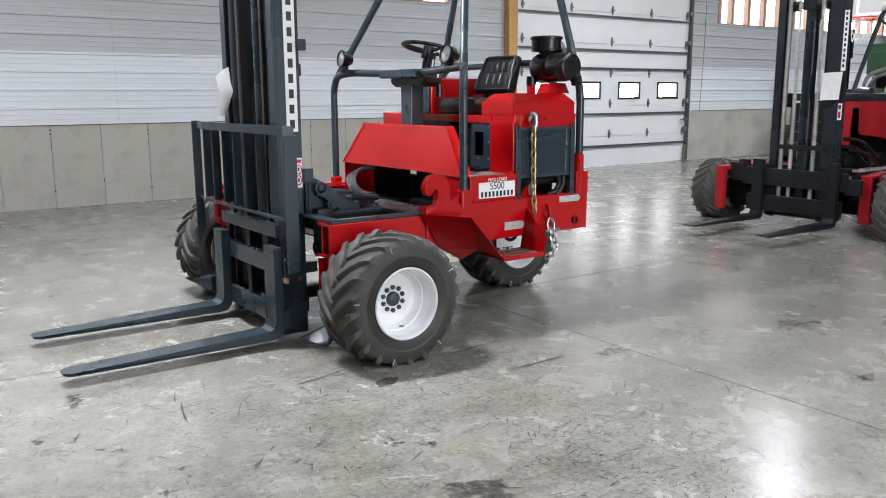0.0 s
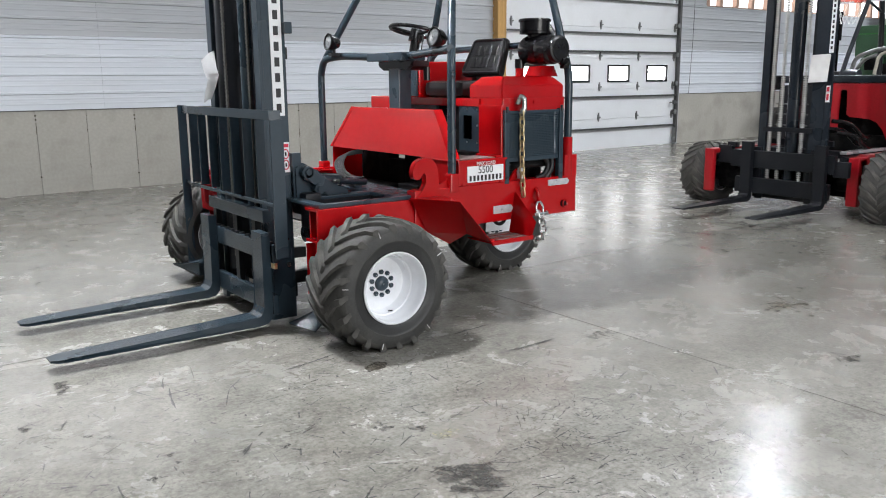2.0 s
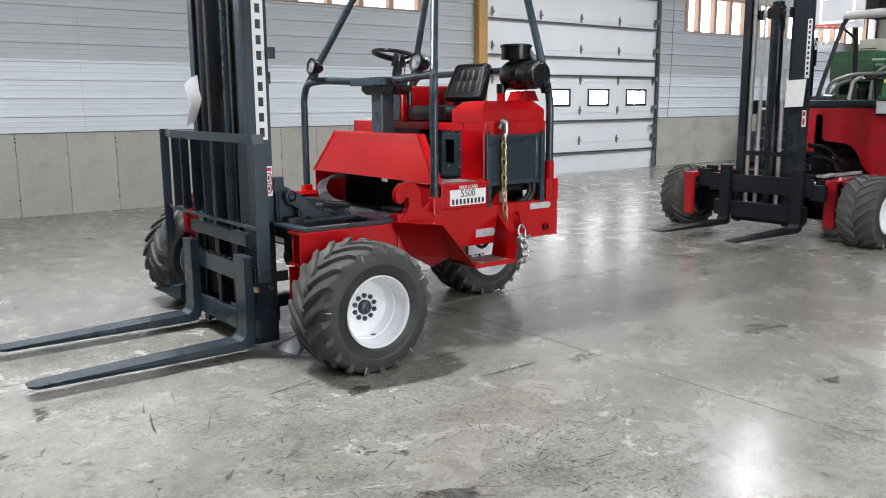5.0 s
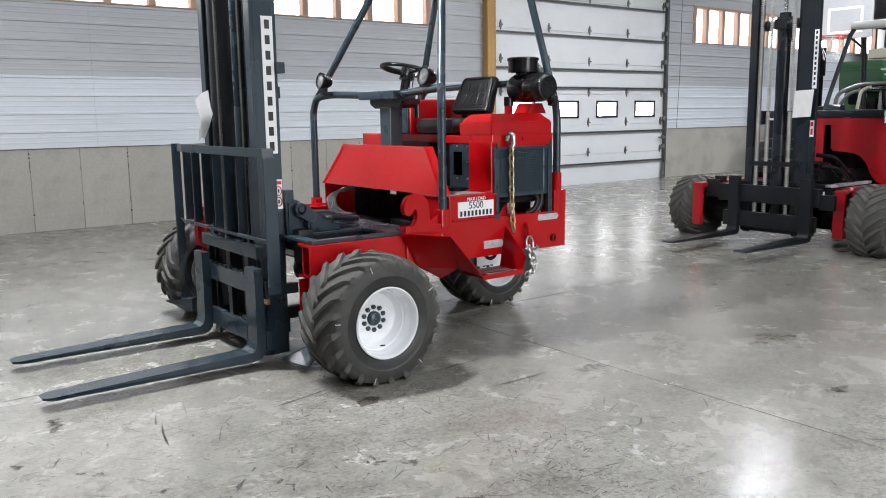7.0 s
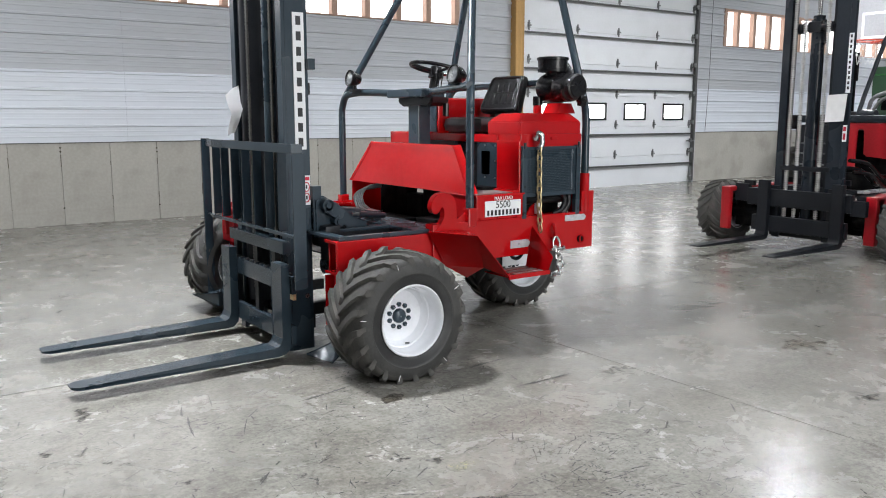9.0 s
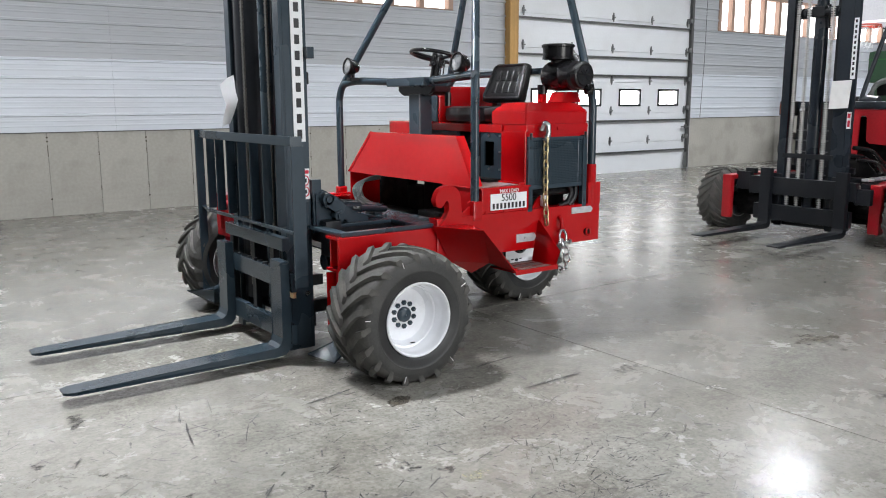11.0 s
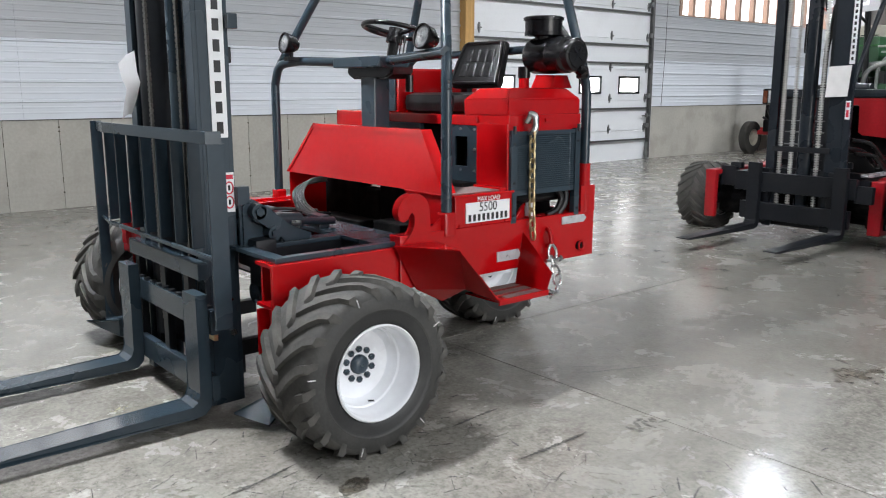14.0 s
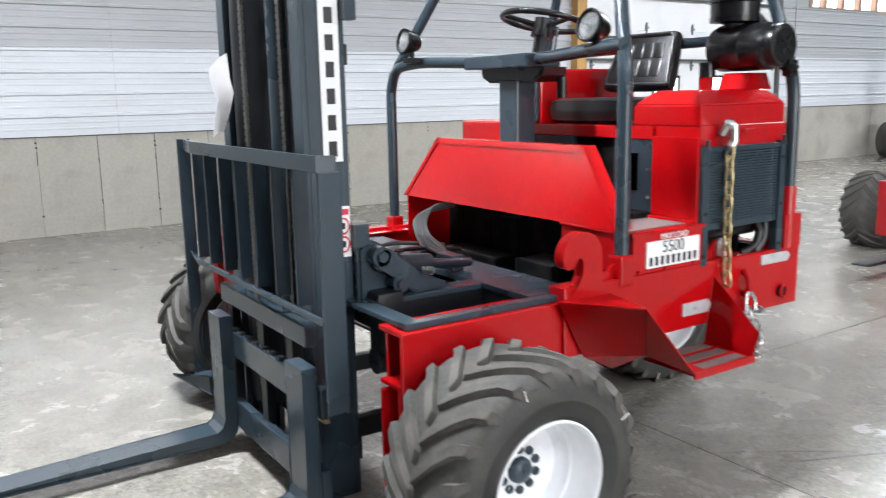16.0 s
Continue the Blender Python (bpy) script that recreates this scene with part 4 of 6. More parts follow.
# hood panel in front of the operator
b = bmesh.new()
H = [(2.735, 0.966), (4.287, 0.966), (4.05, 1.27), (2.992, 1.272)]
front = [(3.725 + (z - 0.966) * 0.2, y, z) for y, z in H]
vs = [b.verts.new(p) for p in front]
back = [b.verts.new((x + 0.012, y, z)) for x, y, z in front]
b.faces.new(vs), b.faces.new(back[::-1])
for j in range(4):
    b.faces.new((vs[j], back[j], back[(j + 1) % 4], vs[(j + 1) % 4]))
hood = part("hood", b, RED, truck, "glossy red sloping hood panel")
b = bmesh.new()
def on_hood(y, z, d):
    return (3.725 + (z - 0.966) * 0.2 - d, y, z)
for edge_quad in (((2.967, 1.246), (4.075, 1.244), (4.05, 1.27), (2.992, 1.272)), ((4.287, 0.966), (4.262, 0.966), (4.03, 1.262), (4.05, 1.27)), ((2.735, 0.966), (2.757, 0.966), (3.008, 1.264), (2.992, 1.272))):
    rim_top = [b.verts.new(on_hood(y, z, 0.006)) for y, z in edge_quad]
    rim_low = [b.verts.new(on_hood(y, z, -0.004)) for y, z in edge_quad]
    b.faces.new(rim_top), b.faces.new(rim_low[::-1])
    for j in range(4):
        b.faces.new((rim_top[j], rim_low[j], rim_low[(j + 1) % 4], rim_top[(j + 1) % 4]))
bmesh.ops.recalc_face_normals(b, faces=b.faces)
part("hood_edge", b, RED, hood)
b = bmesh.new()
slab(b, [front[0], front[3], (3.85, 2.992, 1.272), (3.8, 2.735, 0.966)], 0.006)
slab(b, [front[1], front[2], (3.85, 4.05, 1.264), (3.85, 4.287, 0.966)], 0.006)
slab(b, [front[3], front[2], (3.84, 4.05, 1.27), (3.84, 2.992, 1.272)], 0.006)
part("hood_return", b, RED, hood)
# under the hood: side cheek, dark works and coiled hoses
b = bmesh.new()
slab(b, [(3.735, 4.275, 0.964), (3.735, 4.275, 0.755), (4.08, 4.275, 0.755), (4.08, 4.275, 0.964)], 0.01)
slab(b, [(3.36, 4.24, 0.778), (3.72, 4.24, 0.778), (3.72, 4.37, 0.79), (3.42, 4.37, 0.79)], 0.01)
part("side_cheek", b, RED, truck)
# black blocks fill the gap; the under-hood shade is their colour
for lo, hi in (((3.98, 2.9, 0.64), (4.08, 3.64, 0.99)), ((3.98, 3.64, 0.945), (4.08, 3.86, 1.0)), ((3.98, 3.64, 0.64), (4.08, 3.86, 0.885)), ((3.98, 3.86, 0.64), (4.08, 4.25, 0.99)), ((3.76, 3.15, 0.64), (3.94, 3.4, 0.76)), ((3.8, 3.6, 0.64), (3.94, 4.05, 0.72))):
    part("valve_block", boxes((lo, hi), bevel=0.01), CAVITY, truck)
# a standing loop of grey hoses, tied to a clamp block
part("hose_clamp", boxes(((3.33, 3.26, 0.776), (3.39, 3.38, 0.84)), bevel=0.006), SLATE_DARK, truck)
for i in range(5):
    b = bmesh.new()
    a = i * 0.016
    pipe(b, [(3.82, 3.97, 0.95 - a * 0.3), (3.70 - a, 3.98, 0.94 - a * 0.4), (3.63 - a, 3.95, 0.87), (3.615 - a, 3.88, 0.81), (3.54 - a, 3.66 + a, 0.80 + 0.006 * (i % 2)), (3.40, 3.36 - a * 0.5, 0.80 + 0.006 * (i % 3)), (3.30, 3.28 - a * 0.5, 0.80)], 0.0085, 8, 0.07)
    part("hose", b, HOSE, truck, "looped grey hydraulic hose")
for i, (ya, za) in enumerate(((3.60, 0.84), (3.74, 0.82))):
    b = bmesh.new()
    pipe(b, [(2.86, ya - 0.25, za + 0.10), (2.98, ya - 0.12, za + 0.03), (3.15, ya - 0.02, 0.80), (3.36, ya + 0.08, 0.81 + 0.008 * i), (3.62, ya + 0.02, 0.785)], 0.0095, 8, 0.1)
    part("hose", b, HOSE if i else BLACK, truck)
# roll cage
K = 0.49
def cage_pt(y_side, x, z, lean_x, knee=1.56):
    d = max(0.0, z - knee)
    k = K if x < 4 else 0.33
    y = y_side + (k * d if y_side < YC else -k * d)
    return (x + lean_x * d, y, z)
N, Fr = 2.69, mirror_y(2.69)
ROOF = 2.42
for name, y, x, lx, z0, knee in (("cage_post", N, 3.70, 0.39, 0.80, 1.56), ("cage_post", Fr, 3.70, 0.39, 0.76, 1.56), ("cage_post", N, 4.705, -0.02, 1.0, 1.50), ("cage_post", Fr, 4.705, -0.02, 1.0, 1.50)):
    b = bmesh.new()
    pipe(b, [(x, y, z0), (x, y, knee), cage_pt(y, x, ROOF, lx, knee)], 0.0265, 16, 0.09)
    part(name, b, SLATE, truck, "", True)
    foot = bmesh.new()
    if x < 4:
        yy = y
        box(foot, (x - 0.035, yy - 0.035, z0 - 0.03), (x + 0.035, yy + 0.035, z0 + 0.09), 0.012)
        slab(foot, [(x - 0.035, yy, z0 + 0.06), (x - 0.035, yy, z0 - 0.02), (x - (0.17 if y < YC else 0.1), yy, z0 - 0.02)], 0.01)
    else:
        rod(foot, (x, y, 0.80), (x, y, 1.07), 0.034, 16)
    part("post_socket", foot, RED, truck)
b = bmesh.new()
pts = [cage_pt(N, 3.70, ROOF, 0.39), cage_pt(Fr, 3.70, ROOF, 0.39), cage_pt(Fr, 4.705, ROOF, -0.02, 1.5), cage_pt(N, 4.705, ROOF, -0.02, 1.5)]
pipe(b, pts + [pts[0]], 0.026, 12, 0.05)
part("roof_hoop", b, SLATE, truck, "", True)
b = bmesh.new()
pipe(b, [(3.70, Fr, 1.50), (3.70, Fr - 0.05, 1.62), (3.74, Fr - 0.22, 1.642), (3.83, YC + 0.2, 1.625), (3.83, YC - 0.2, 1.625), (3.76, N + 0.25, 1.64), (3.712, N + 0.02, 1.648)], 0.0265, 14, 0.08)
part("front_bar", b, SLATE, truck, "", True)
b = bmesh.new()
pipe(b, [(4.70, Fr, 1.52), (4.69, Fr - 0.12, 1.685), (4.69, N + 0.12, 1.705), (4.70, N + 0.06, 1.705)], 0.024, 14, 0.08)
part("rear_bar", b, SLATE, truck, "", True)
for z in (1.40, 1.43):
    part("bolt", rod(bmesh.new(), (3.69, N - 0.03, z + 0.08), (3.70, N - 0.02, z + 0.08), 0.007, 8), CHROME, truck)


def work_lamp(x, y, z, r, tilt):
    m = pose(x, y, z, 0, 0, 0) @ pose(0, 0, 0, 0, tilt, 0) @ pose(0, 0, 0, 0, 0, -90)
    b = bmesh.new()
    lathe(b, [(0.004, 0.075), (r * 0.55, 0.07), (r * 0.9, 0.035), (r, 0.0), (r * 1.06, -0.012), (r * 1.06, -0.022), (r * 0.93, -0.024), (r * 0.92, -0.012)], 28)
    lamp = put("work_lamp", mesh_of("work_lamp", b, BLACK, True), truck, m, "round black work lamp")
    b = bmesh.new()
    lathe(b, [(0.003, -0.021), (r * 0.5, -0.019), (r * 0.925, -0.013)], 28)
    put("lens", mesh_of("lens", b, GLASS_LAMP, True), lamp, m, "clear glass lens")
    b = bmesh.new()
    rod(b, (x + 0.03, y, z - r - 0.04), (x + 0.03, y, z - r * 0.6), 0.012, 8)
    box(b, (x - 0.005, y - 0.03, z - r - 0.045), (x + 0.065, y + 0.03, z - r - 0.02), 0.004)
    put("lamp_bracket", mesh_of("lamp_bracket", b, SLATE_OLD_SHADED), lamp)


work_lamp(3.66, 4.12, 1.742, 0.058, 8)
work_lamp(3.735, 2.90, 1.725, 0.06, 12)

# air cleaner on the engine cover
b = bmesh.new()
lathe(b, [(0.004, 0.0), (0.07, 0.0), (0.074, 0.006), (0.087, 0.01), (0.09, 0.018), (0.09, 0.05), (0.084, 0.056), (0.098, 0.07), (0.1, 0.16), (0.096, 0.17), (0.1, 0.18), (0.1, 0.31), (0.09, 0.335), (0.004, 0.34)], 36)
CL = pose(4.61, 2.675, 1.658)
cl = put("air_cleaner", mesh_of("air_cleaner", b, BLACK, True), truck, CL, "black canister air cleaner")
b = bmesh.new()
for a in (0.75, 2.2):
    box(b, (-0.045, -0.004, -0.006), (0.045, 0.002, 0.006))
    bmesh.ops.rotate(b, verts=b.verts[-8:], cent=(0, 0, 0), matrix=Matrix.Rotation(a, 3, "Y"))
put("end_cap_mark", mesh_of("end_cap_mark", b, SLATE_OLD_SHADED), cl, CL)
b = bmesh.new()
lathe(b, [(0.004, 1.735), (0.045, 1.735), (0.05, 1.76), (0.104, 1.766), (0.106, 1.784), (0.102, 1.786), (0.104, 1.845), (0.112, 1.848), (0.112, 1.862), (0.1, 1.868), (0.004, 1.871)], 40)
bmesh.ops.rotate(b, verts=b.verts[:], cent=(0, 0, 0), matrix=Matrix.Rotation(radians(90), 3, "X"))
bmesh.ops.translate(b, verts=b.verts[:], vec=(4.60, 2.925, 0))
part("pre_cleaner_bowl", b, BLACK, cl, "black pre-cleaner bowl", True)
b = bmesh.new()
rod(b, (4.55, 3.02, 1.537), (4.55, 3.02, 1.60), 0.035, 16)
part("intake_pipe", b, BLACK, cl, "", True)
b = bmesh.new()
rod(b, (4.64, 2.70, 1.585), (4.65, 2.66, 1.55), 0.03, 12), box(b, (4.62, 2.66, 1.53), (4.68, 2.70, 1.60), 0.01)
part("dust_valve", b, BLACK, cl, "", True)
part("outlet_elbow", rod(bmesh.new(), (4.70, 2.85, 1.70), (4.74, 2.98, 1.80), 0.06, 16), BLACK, cl, "", True)
b = bmesh.new()
prism(b, [(4.53, 1.48), (4.71, 1.48), (4.67, 1.55), (4.57, 1.55)], "y", 2.80, 2.95, 0.004)
rod(b, (4.55, 3.02, 1.475), (4.55, 3.02, 1.537), 0.03, 14)
part("cleaner_bracket", b, RED, truck)

# ---- mast, carriage, backrest, forks ----
def channel(bm, y0, y1, x0, x1, z0, z1, web, t=0.022, toward=1):
    """A C section standing up; its web is a plate on the side given."""
    box(bm, (x0, y0, z0), (x0 + t, y1, z1), 0.003), box(bm, (x1 - t, y0, z0), (x1, y1, z1), 0.003)
    if web < 0:
        box(bm, (x0 + t, y0, z0), (x1 - t, y0 + t, z1))
    else:
        box(bm, (x0 + t, y1 - t, z0), (x1 - t, y1, z1))
    return bm


MT = 2.75
for y0, y1, web in ((3.14, 3.22, -1), (3.862, 3.935, 1)):
    part("outer_mast_rail", channel(bmesh.new(), y0, y1, 2.652, 2.818, 0.02, MT, web), SLATE, truck, "slate-blue outer mast channel")
# inner rails and crossbars painted darker, for the shade within the mast
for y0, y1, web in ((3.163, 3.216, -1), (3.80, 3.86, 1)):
    part("inner_mast_rail", boxes(((2.676, y0, 0.16), (2.695, y1, MT - 0.02)), ((2.775, y0, 0.16), (2.792, y1, MT - 0.02)), ((2.695, (y0 + y1) / 2 - 0.009, 0.16), (2.775, (y0 + y1) / 2 + 0.009, MT - 0.02)), bevel=0.002), SLATE_OLD_SHADED, truck)
for x, y, r, paint in ((2.735, 3.725, 0.098, SLATE_OLD_SHADED), (2.70, 3.425, 0.043, SLATE), (2.73, 3.325, 0.036, SLATE_OLD_SHADED)):
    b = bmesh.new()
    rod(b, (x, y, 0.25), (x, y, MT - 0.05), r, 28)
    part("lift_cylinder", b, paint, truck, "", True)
for x, y in ((2.61, 3.565), (2.662, 3.335)):
    b = bmesh.new()
    z = 0.36
    while z < MT - 0.05:
        box(b, (x, y - 0.015, z), (x + 0.012, y + 0.015, z + 0.017), 0.002)
        box(b, (x + 0.002, y - 0.010, z + 0.017), (x + 0.01, y + 0.010, z + 0.024))
        z += 0.024
    part("leaf_chain", b, BRONZE, truck, "oily leaf chain")
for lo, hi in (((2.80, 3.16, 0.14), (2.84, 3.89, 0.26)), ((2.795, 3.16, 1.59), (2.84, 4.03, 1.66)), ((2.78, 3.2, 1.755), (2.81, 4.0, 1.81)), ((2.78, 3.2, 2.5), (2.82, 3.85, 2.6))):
    part("mast_crossbar", boxes((lo, hi), bevel=0.004), SLATE_OLD_SHADED, truck)
for lo, hi in (((2.80, 3.10, 1.735), (2.848, 3.15, 1.80)), ((2.81, 3.10, 0.955), (2.87, 3.15, 1.04))):
    part("rail_bracket", boxes((lo, hi), bevel=0.004), SLATE, truck)
# upright name plate on the outer face of the near rail
pl = part("name_plate", boxes(((2.722, 3.1345, 1.262), (2.795, 3.139, 2.065))), LABEL, truck, "white upright name plate")
for i in range(9):
    z = 2.018 - i * 0.089
    part("lettering_bar", boxes(((2.743, 3.133, z - 0.026), (2.774, 3.1344, z + 0.026))), INK, pl)
dc = part("warning_decal", boxes(((2.762, 3.1345, 0.925), (2.812, 3.139, 1.105))), LABEL, truck, "white and red warning decal")
part("decal_mark", boxes(((2.767, 3.133, 1.075), (2.807, 3.1344, 1.095))), INK_RED, dc)
for z in (1.035, 0.97):
    b = bmesh.new()
    pipe(b, [(2.787 + 0.019 * math.cos(a), 3.1345, z + 0.027 * math.sin(a)) for a in [2 * math.pi * i / 24 for i in range(24)]], 0.0035, 6, closed=True)
    part("decal_mark", b, INK_RED, dc)
    part("decal_mark", boxes(((2.782, 3.133, z - 0.011), (2.792, 3.1344, z + 0.012))), SLATE_OLD_SHADED, dc)

# load backrest: bent rails and deep slats
XF, XB = 2.572, 2.64
ends = [(XB, 2.875), (XF, 2.88), (XF, 4.168), (2.615, 4.43)]
for z0, z1 in ((1.252, 1.304), (0.762, 0.78)):
    b = bmesh.new()
    inner = [(XB, 2.891), (XF + 0.016, 2.896), (XF + 0.016, 4.16), (2.63, 4.43)]
    prism(b, ends + inner[::-1], "z", z0, z1, 0.003)
    part("backrest_rail", b, SLATE, truck)
slat = mesh_of("backrest_slat", boxes(((0, -0.006, 0.78), (0.056, 0.006, 1.2525)), bevel=0.002), SLATE)
for i in range(7):
    y = 3.11 + i * 0.185
    put("backrest_slat", slat, truck, pose(XF + 0.016 + (0.008 if y > 4.17 else 0), y, 0))
for lo, hi in (((XF + 0.004, 2.876, 0.46), (2.655, 2.889, 1.252)), ((2.592, 4.415, 0.12), (2.65, 4.435, 1.304))):
    part("backrest_side", boxes((lo, hi), bevel=0.003), SLATE, truck)
# carriage
for lo, hi in (((2.586, 3.06, 0.645), (2.635, 3.92, 0.72)), ((2.586, 2.95, 0.42), (2.622, 4.0, 0.53)), ((2.586, 2.97, 0.11), (2.622, 3.98, 0.225))):
    part("carriage_bar", boxes((lo, hi), bevel=0.005), SLATE, truck)
# uprights behind the bars, with their shade put into the colour
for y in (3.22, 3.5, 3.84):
    part("carriage_upright", boxes(((2.605, y, 0.12), (2.64, y + 0.055, 0.69)), bevel=0.004), SLATE_OLD_SHADED, truck)
tooth = mesh_of("notch_tooth", boxes(((2.59, 0, 0.53), (2.616, 0.036, 0.541)), bevel=0.002), SLATE_OLD_SHADED)
for i in range(12):
    put("notch_tooth", tooth, truck, Matrix.Translation((0, 3.0 + i * 0.08, 0)))
part("brass_pad", boxes(((2.64, 3.05, 0.36), (2.66, 3.12, 0.47)), bevel=0.003), GOLD, truck)
for z, r in ((0.36, 0.016), (0.52, 0.008)):
    part("bolt", rod(bmesh.new(), (2.772, 3.125, z), (2.772, 3.142, z), r, 6), CHROME, truck)
for y0 in (2.975, 3.80):
    y1 = y0 + 0.145
    side = [(1.36, 0.062), (1.40, 0.056), (2.50, 0.05), (2.55, 0.057), (2.58, 0.088), (2.585, 0.14), (2.585, 0.60), (2.532, 0.60), (2.532, 0.155), (2.52, 0.12), (2.495, 0.102), (1.40, 0.073), (1.36, 0.072)]
    b = bmesh.new()
    prism(b, side, "y", y0, y1, 0.003)
    for v in b.verts:
        if v.co.x < 1.41:
            c = (y0 + y1) / 2
            v.co.y = c + (v.co.y - c) * (0.62 if v.co.x < 1.37 else 0.93)
    part("fork", b, [SLATE], truck, "slate-blue steel fork")
# mast pivots, tilt cylinder and tubes between mast and deck
for y in (3.10, 3.25):
    b = bmesh.new()
    prism(b, [(2.82, 0.72), (2.82, 0.955), (2.85, 0.975), (2.885, 0.978), (2.915, 0.962), (2.935, 0.93), (2.95, 0.89), (2.985, 0.855), (3.02, 0.82), (3.03, 0.775), (2.98, 0.72)], "y", y, y + 0.04, 0.012)
    part("tilt_bracket", b, SLATE, truck, "slate pivot plate behind the mast", True)
for p, q, r in (((2.89, 3.05, 0.925), (2.89, 3.32, 0.925), 0.036), ((2.96, 3.04, 0.82), (2.96, 3.14, 0.82), 0.034)):
    b = bmesh.new()
    rod(b, p, q, r, 18), rod(b, p, (p[0], p[1] - 0.012, p[2]), r * 0.6, 6)
    part("pivot_pin", b, SLATE, truck, "", True)
b = bmesh.new()
rod(b, (2.86, 3.19, 0.87), (3.20, 3.24, 0.83), 0.042, 16), rod(b, (3.20, 3.24, 0.83), (3.42, 3.27, 0.805), 0.02, 12)
part("tilt_cylinder", b, SLATE_DARK, truck, "", True)
part("motor_block", boxes(((2.85, 3.02, 0.66), (2.96, 3.22, 0.80)), bevel=0.02), SLATE_OLD_SHADED, truck, "", True)
for y in (3.05, 3.20):
    b = bmesh.new()
    prism(b, [(2.86, 0.93), (2.90, 0.96), (2.96, 0.93), (3.03, 0.85), (3.16, 0.80), (3.16, 0.775), (3.02, 0.775), (2.94, 0.85), (2.87, 0.88)], "y", y, y + 0.03, 0.008)
    part("pivot_arm", b, SLATE, truck, "", True)
for y in (3.04, 3.95):
    part("reach_tube", rod(bmesh.new(), (2.84, y, 0.555), (3.2, y, 0.565), 0.048, 18), SLATE, truck, "", True)
for p, r in (((3.05, 3.04, 0.86), 0.012), ((3.08, 3.1, 0.82), 0.012)):
    part("fitting", rod(bmesh.new(), p, (p[0] + 0.03, p[1] - 0.03, p[2]), r, 8), CHROME, truck)
for y in (3.16, 3.84):
    part("mast_foot", boxes(((2.82, y, 0.225), (3.25, y + 0.05, 0.30)), bevel=0.004), SLATE_OLD_SHADED, truck)
b = bmesh.new()
box(b, (2.72, 4.2, 0.56), (2.82, 4.42, 0.86), 0.01), box(b, (2.69, 4.27, 0.62), (2.725, 4.34, 0.82), 0.006)
part("far_bracket", b, RED_OLD, truck)
part("far_knob", rod(bmesh.new(), (2.66, 4.12, 0.80), (2.72, 4.12, 0.80), 0.032, 14), RED_OLD, truck)
part("hose_reel", rod(bmesh.new(), (2.9, 4.0, 1.0), (2.9, 4.1, 1.0), 0.06, 14), RED_OLD, truck)

# ---- things hung on the forklift ----
def link_mesh(L, W, r, material):
    b = bmesh.new()
    pts = []
    for i in range(20):
        a = 2 * math.pi * i / 20
        pts.append((W / 2 * math.cos(a), 0, (L - W) / 2 * (1 if math.sin(a) > 0.01 else -1 if math.sin(a) < -0.01 else 0) + W / 2 * math.sin(a)))
    pipe(b, pts, r, 8, closed=True)
    return mesh_of("chain_link", b, material, True)


chain = base("safety_chain", 4.22, 2.64, 0.4, "yellow zinc chain with bright shackle hanging from the engine cover", "chain", site=SITE)
LINK = link_mesh(0.065, 0.039, 0.0066, GOLD)
LINKS = link_mesh(0.06, 0.038, 0.0066, CHROME)
def run_chain(pts, me, pitch=0.0515, start=0):
    path = smooth_path(pts, 0.03)
    dist, k = 0.0, start
    for a, b2 in zip(path, path[1:]):
        seg = (b2 - a).length
        while dist <= seg and seg > 0:
            p = a + (b2 - a) * (dist / seg)
            d = (b2 - a).normalized()
            m = Matrix.Translation(p) @ d.to_track_quat("Z", "Y").to_matrix().to_4x4() @ pose(0, 0, 0, 0, 0, 70 * (k % 2) + 12)
            put("chain_link", me, chain, m)
            dist += pitch
            k += 1
        dist -= seg
run_chain([(4.24, 2.645, 1.24), (4.245, 2.645, 0.87), (4.26, 2.645, 0.69)], LINK)
run_chain([(4.385, 2.615, 0.565), (4.40, 2.60, 0.50), (4.385, 2.575, 0.43), (4.33, 2.55, 0.405), (4.27, 2.53, 0.42)], LINKS)
b = bmesh.new()
pipe(b, [(4.23, 2.68, 1.31), (4.235, 2.655, 1.35), (4.25, 2.64, 1.338), (4.253, 2.64, 1.28), (4.24, 2.645, 1.255)], 0.022, 12, 0.02)
rod(b, (4.225, 2.65, 1.26), (4.26, 2.65, 1.26), 0.018, 10)
part("chain_hook", b, CHROME, chain, "galvanised chain hook", True)
b = bmesh.new()
pipe(b, [(4.36, 2.62, 0.575), (4.355, 2.625, 0.625), (4.385, 2.63, 0.665), (4.42, 2.625, 0.625), (4.415, 2.62, 0.575)], 0.0095, 12, 0.04)
rod(b, (4.335, 2.62, 0.572), (4.44, 2.62, 0.572), 0.011, 10), rod(b, (4.44, 2.62, 0.572), (4.455, 2.62, 0.572), 0.018, 6)
part("shackle", b, CHROME, chain, "bright bow shackle", True)
b = bmesh.new()
pipe(b, [(4.385, 2.66, 0.74), (4.38, 2.63, 0.715), (4.385, 2.63, 0.655), (4.39, 2.66, 0.64)], 0.013, 10, 0.02)
part("pad_eye", b, RED, chain, "red pad eye", True)

b = bmesh.new()
rows = [[(2.60, 3.93, 1.60), (2.60, 3.80, 1.64), (2.60, 3.69, 1.655)], [(2.592, 3.87, 1.53), (2.585, 3.75, 1.545), (2.592, 3.65, 1.555)], [(2.60, 3.83, 1.475), (2.58, 3.72, 1.48), (2.597, 3.63, 1.505)], [(2.605, 3.90, 1.40), (2.59, 3.79, 1.41), (2.60, 3.70, 1.43)], [(2.615, 3.965, 1.325), (2.605, 3.88, 1.345), (2.61, 3.81, 1.355)]]
V = [[b.verts.new(SITE @ Vector(p)) for p in r] for r in rows]
